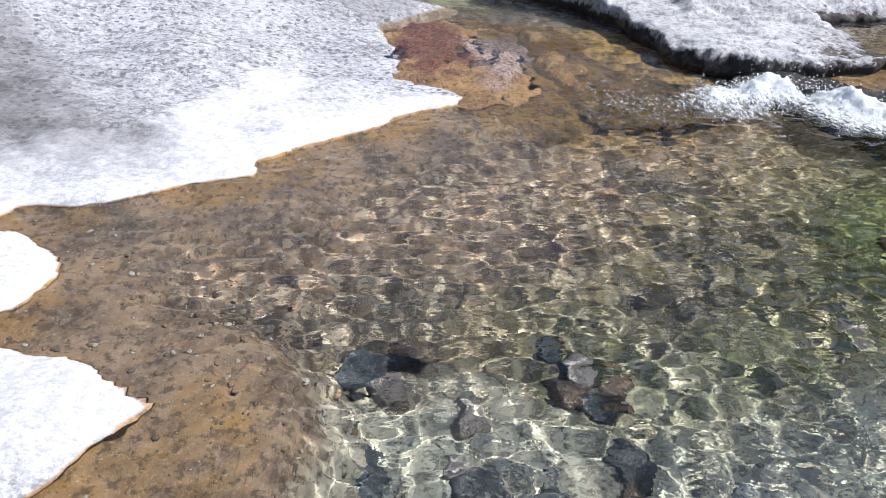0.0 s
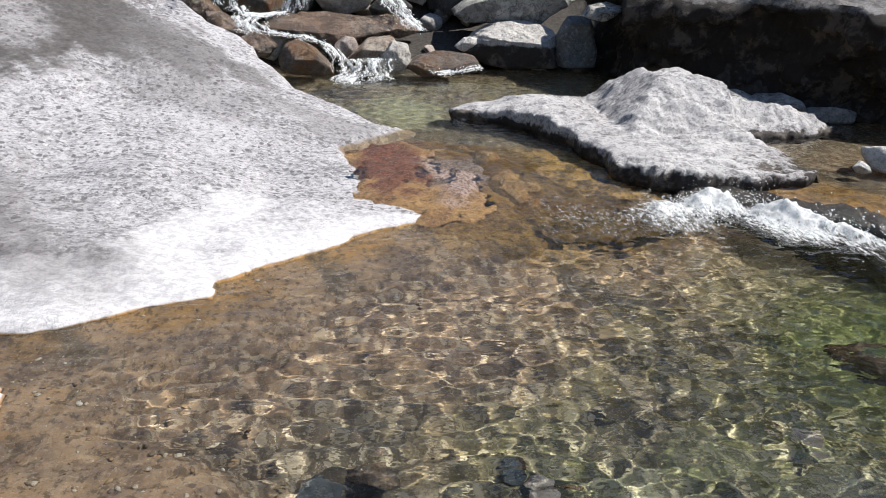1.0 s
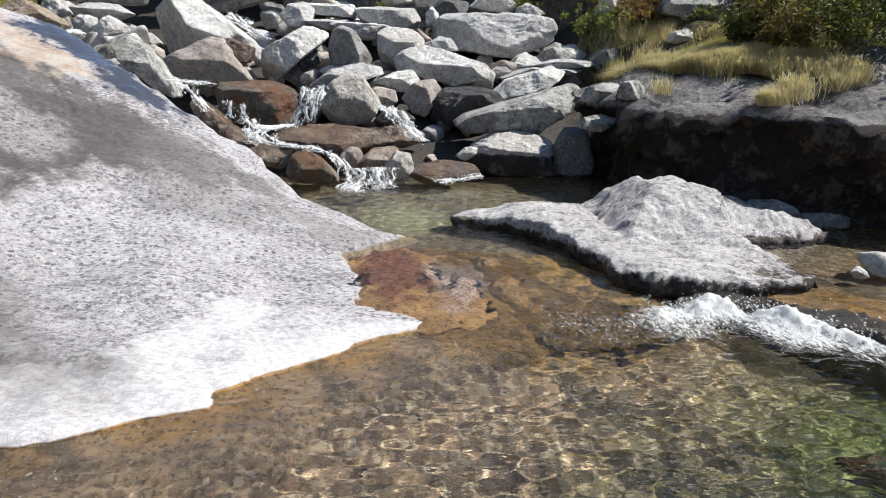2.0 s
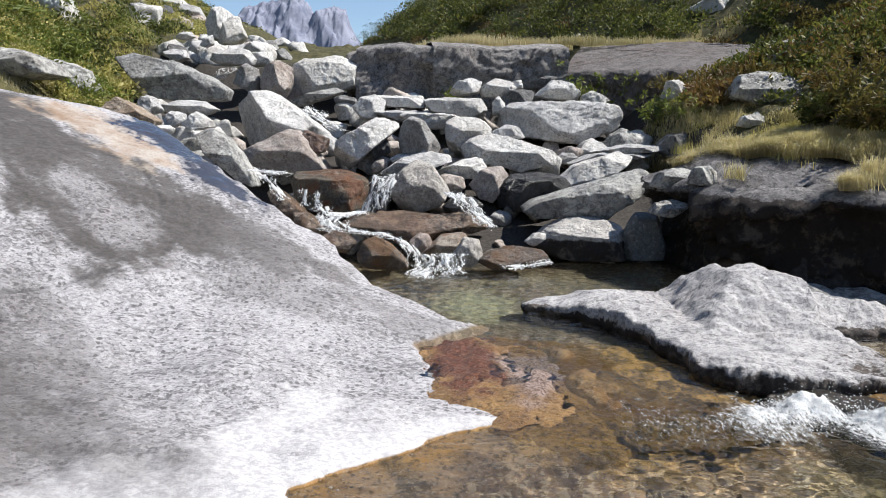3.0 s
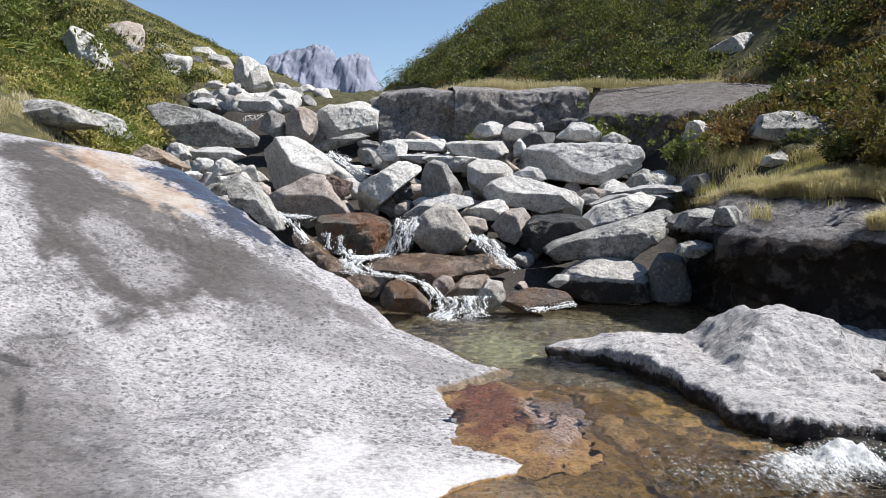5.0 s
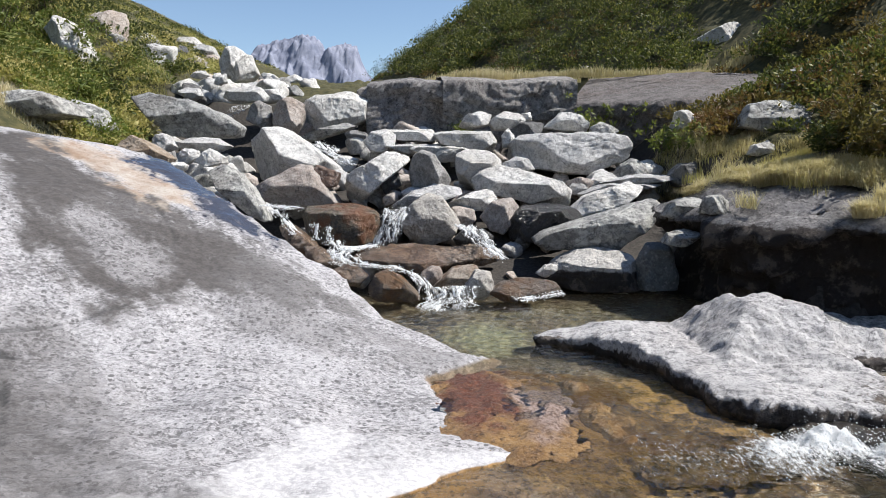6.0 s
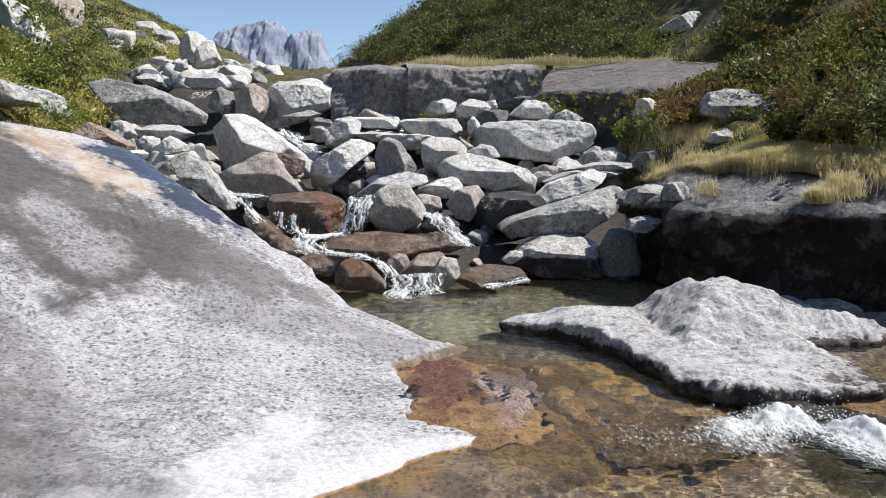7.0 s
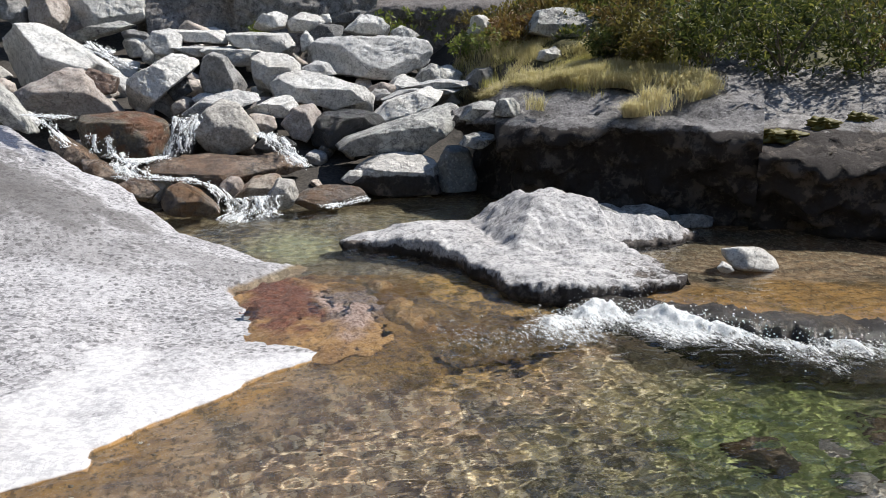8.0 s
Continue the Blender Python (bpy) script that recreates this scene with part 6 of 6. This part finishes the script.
BANK_BACK = [(3.5, 9.8), (3.5, 8.6), (3.85, 7.8), (4.3, 7.35), (5.0, 7.05), (5.7, 7.3), (6.2, 7.6), (5.6, 8.4), (5.2, 9.8)]


def bank_top(x, y):
    return bank_surface(np.asarray(x, float), np.asarray(y, float))


grass_patch("grass_tufts", (3.3, 6.0), (7.0, 9.6), 34000, 0.26, GRASS, "tufts of long pale dry grass on the rocky bank", 54, lambda x, y: (outline_distance(x, y, BANK_BACK)[0] > 0) & (y > 7.0), clump=0.11, lean=1.5, base=bank_top)
grass_patch("grass_tufts", (3.4, 7.5), (8.3, 13), 16000, 0.17, GRASS_GREEN, "green grass tufts between the rocks", 55, lambda x, y: right_side(x, y) > 0.3, clump=0.25, base=bank_top)


grass_patch("grass_tufts", (3.7, 5.9), (9.4, 13.2), 22000, 0.20, GRASS, "dry straw-coloured grass on the slope beside the boulders", 56, lambda x, y: right_side(x, y) > -0.1, clump=0.16, lean=1.3)
slope_shrubs("hillside_shrubs", (4.6, 9.5), (11.4, 15.5), 300, (0.14, 0.40), 110, 0.085, LEAF_DRY, "low russet and dark green shrubs in the hollow below the hill", 48, lambda x, y: right_side(x, y) > 0.7)


def shrub(place, size, seed, material, label, leaves=900, leaf=0.075):
    """A bush: bent stems, and whorls of leaves at their ends."""
    r = np.random.RandomState(seed)
    top = new("shrub")
    top.location = place
    leaves = int(leaves * 1.3)
    ends = []
    for k in range(9):
        turn, out = r.uniform(0, 6.283), r.uniform(0.3, 0.95)
        tip = np.array([math.cos(turn) * out, math.sin(turn) * out, r.uniform(0.55, 1.0)]) * size
        bend = tip * 0.5 + r.randn(3) * 0.08 * size
        a = np.linspace(0, 1, 9)[:, None]
        line = (1 - a) ** 2 * 0 + 2 * a * (1 - a) * bend + a**2 * tip
        ring = np.linspace(0, 2 * np.pi, 6, endpoint=False)
        rad = (0.016 - 0.011 * a) * size
        v = line[:, None] + np.stack([np.cos(ring), np.sin(ring), 0 * ring], -1)[None] * rad[:, :, None]
        f = np.array([[s * 6 + t, s * 6 + (t + 1) % 6, s * 6 + 6 + (t + 1) % 6, s * 6 + 6 + t] for s in range(8) for t in range(6)])
        mesh_object("stem", v.reshape(-1, 3), f, TWIG, parent=top)
        ends.append(tip)
    centres = np.array([e * r.uniform(0.25, 1.0) + r.randn(3) * 0.2 * size for e in ends for _ in range(leaves // 12 // len(ends) + 1)])
    centres[:, 2] = np.abs(centres[:, 2])
    c = np.repeat(centres, 12, 0)
    d = r.randn(len(c), 3) + np.array([0, 0, 0.5])
    L = leaf * r.uniform(0.7, 1.3, len(c))
    v, f = leaf_mesh(c + d * 0.012, d, L, L * 0.36, 0.08, r)
    mesh_object("foliage", v, f, material, parent=top, shade=False)
    return tagged(top, label, "shrub", group="shrubs on the bank")


def on_ground(x, y, up=0.0):
    return (x, y, float(bank_surface(np.array([float(x)]), np.array([float(y)]))[0]) + up)


for k, (x, y, s) in enumerate([(5.7, 8.6, 0.62), (6.3, 8.0, 0.8), (7.2, 7.6, 1.0), (6.0, 9.4, 0.9), (7.0, 8.8, 1.1), (8.2, 7.2, 1.1), (9.2, 6.6, 1.1), (7.8, 8.4, 1.2), (5.4, 9.3, 0.4), (9.4, 7.8, 1.2), (10.2, 6.0, 1.1)]):
    shrub(on_ground(x, y, 0.1), s, 60 + k, LEAF_DRY if k % 3 == 0 else LEAF, "leathery-leaved green shrub turning russet on the bank" if k % 3 == 0 else "leathery-leaved dark green shrub on the bank", leaves=1500, leaf=0.085)
shrub((3.6, 13.9, 2.35), 0.8, 80, FERN, "tall pale green herb growing before the ledge", leaves=420, leaf=0.10)
shrub((4.2, 12.4, 2.2), 0.5, 81, FERN, "low yellow green plant between boulders", leaves=300, leaf=0.09)
shrub((4.55, 11.6, 2.15), 0.45, 83, FERN, "low yellow green plant between boulders", leaves=300, leaf=0.08)
shrub((5.1, 12.3, 2.5), 0.55, 84, LEAF_DRY, "russet and green herb in the shade of the hill", leaves=420, leaf=0.08)
shrub((0.55, 14.2, 2.5), 0.35, 82, FERN, "small yellow green plant at the foot of the ledge", leaves=200, leaf=0.08)
for k, (x, y, s) in enumerate([(-8.2, 13.0, 0.9), (-9.0, 12.2, 1.0), (-7.6, 14.5, 0.8), (-9.6, 13.8, 1.1), (-10.5, 13.0, 1.2), (-6.6, 13.6, 0.6), (-6.2, 12.0, 0.5), (-8.6, 15.5, 1.0)]):
    shrub(on_ground(x, y), s, 90 + k, LEAF if k % 2 else FERN, "bright green shrub on the grassy slope", leaves=1100, leaf=0.10)


def fern(place, size, seed):
    """Arching fronds, each a rib with paired leaflets."""
    r = np.random.RandomState(seed)
    top = new("fern")
    top.location = place
    for k in range(8):
        turn = k * 0.785 + r.uniform(-0.3, 0.3)
        a = np.linspace(0.08, 1, 16)
        out = np.array([math.cos(turn), math.sin(turn), 0])
        rib = out * (a * 0.8 * size)[:, None] + np.array([0, 0, 1.0]) * (size * (1.1 * a - 0.75 * a**2))[:, None]
        side = np.array([-out[1], out[0], 0.1])
        L = 0.24 * size * np.sin(np.pi * np.clip(a * 0.9 + 0.12, 0, 1))
        v1, f1 = leaf_mesh(rib, np.tile(side + out * 0.3, (16, 1)), L, L * 0.3, 0.1, r)
        v2, f2 = leaf_mesh(rib, np.tile(-side + out * 0.3, (16, 1)), L, L * 0.3, 0.1, r)
        w = 0.012 * size
        v3 = np.concatenate([rib - side * w, rib + side * w])
        k3 = np.arange(15)[:, None]
        f3 = np.concatenate([k3 + [0, 1, 17], k3 + [0, 17, 16]])
        mesh_object("frond", np.concatenate([v1, v2, v3]), np.concatenate([f1, f2 + len(v1), f3 + len(v1) + len(v2)]), FERN, parent=top, shade=False)
    return tagged(top, "bright green fern on the grassy slope", "fern", group="ferns on the slope")


for k, (x, y) in enumerate([(-7.0, 12.2), (-7.6, 12.0), (-6.7, 12.8), (-8.0, 12.6)]):
    fern(on_ground(x, y), 0.75, 120 + k)


# ---- moss in the cracks of the bank ----
MOSS = leaf_material("moss", (0.10, 0.09, 0.02), (0.06, 0.065, 0.015), (0.14, 0.12, 0.03))
for x, y, s in ((5.86, 6.24, 0.20), (6.12, 6.22, 0.24), (6.62, 6.25, 0.20), (7.1, 6.2, 0.16)):
    r = np.random.RandomState(int(x * 10))
    u, f = ico_sphere(4)
    v = u * np.array([s, s * 0.5, 0.07]) * (1 + 0.55 * rough3(u, 2.2, 4, 0.6, int(y * 3)))[:, None]
    v = v @ np.array(pose(0, 0, 0, 0, 0, r.uniform(-12, 8)).to_3x3()).T
    ob = mesh_object("moss_cushion", v, f, MOSS)
    ob.location = on_ground(x, y, -0.035)
    tagged(ob, "low olive brown moss cushion in a crack of the bank", "moss", group="moss on the bank")
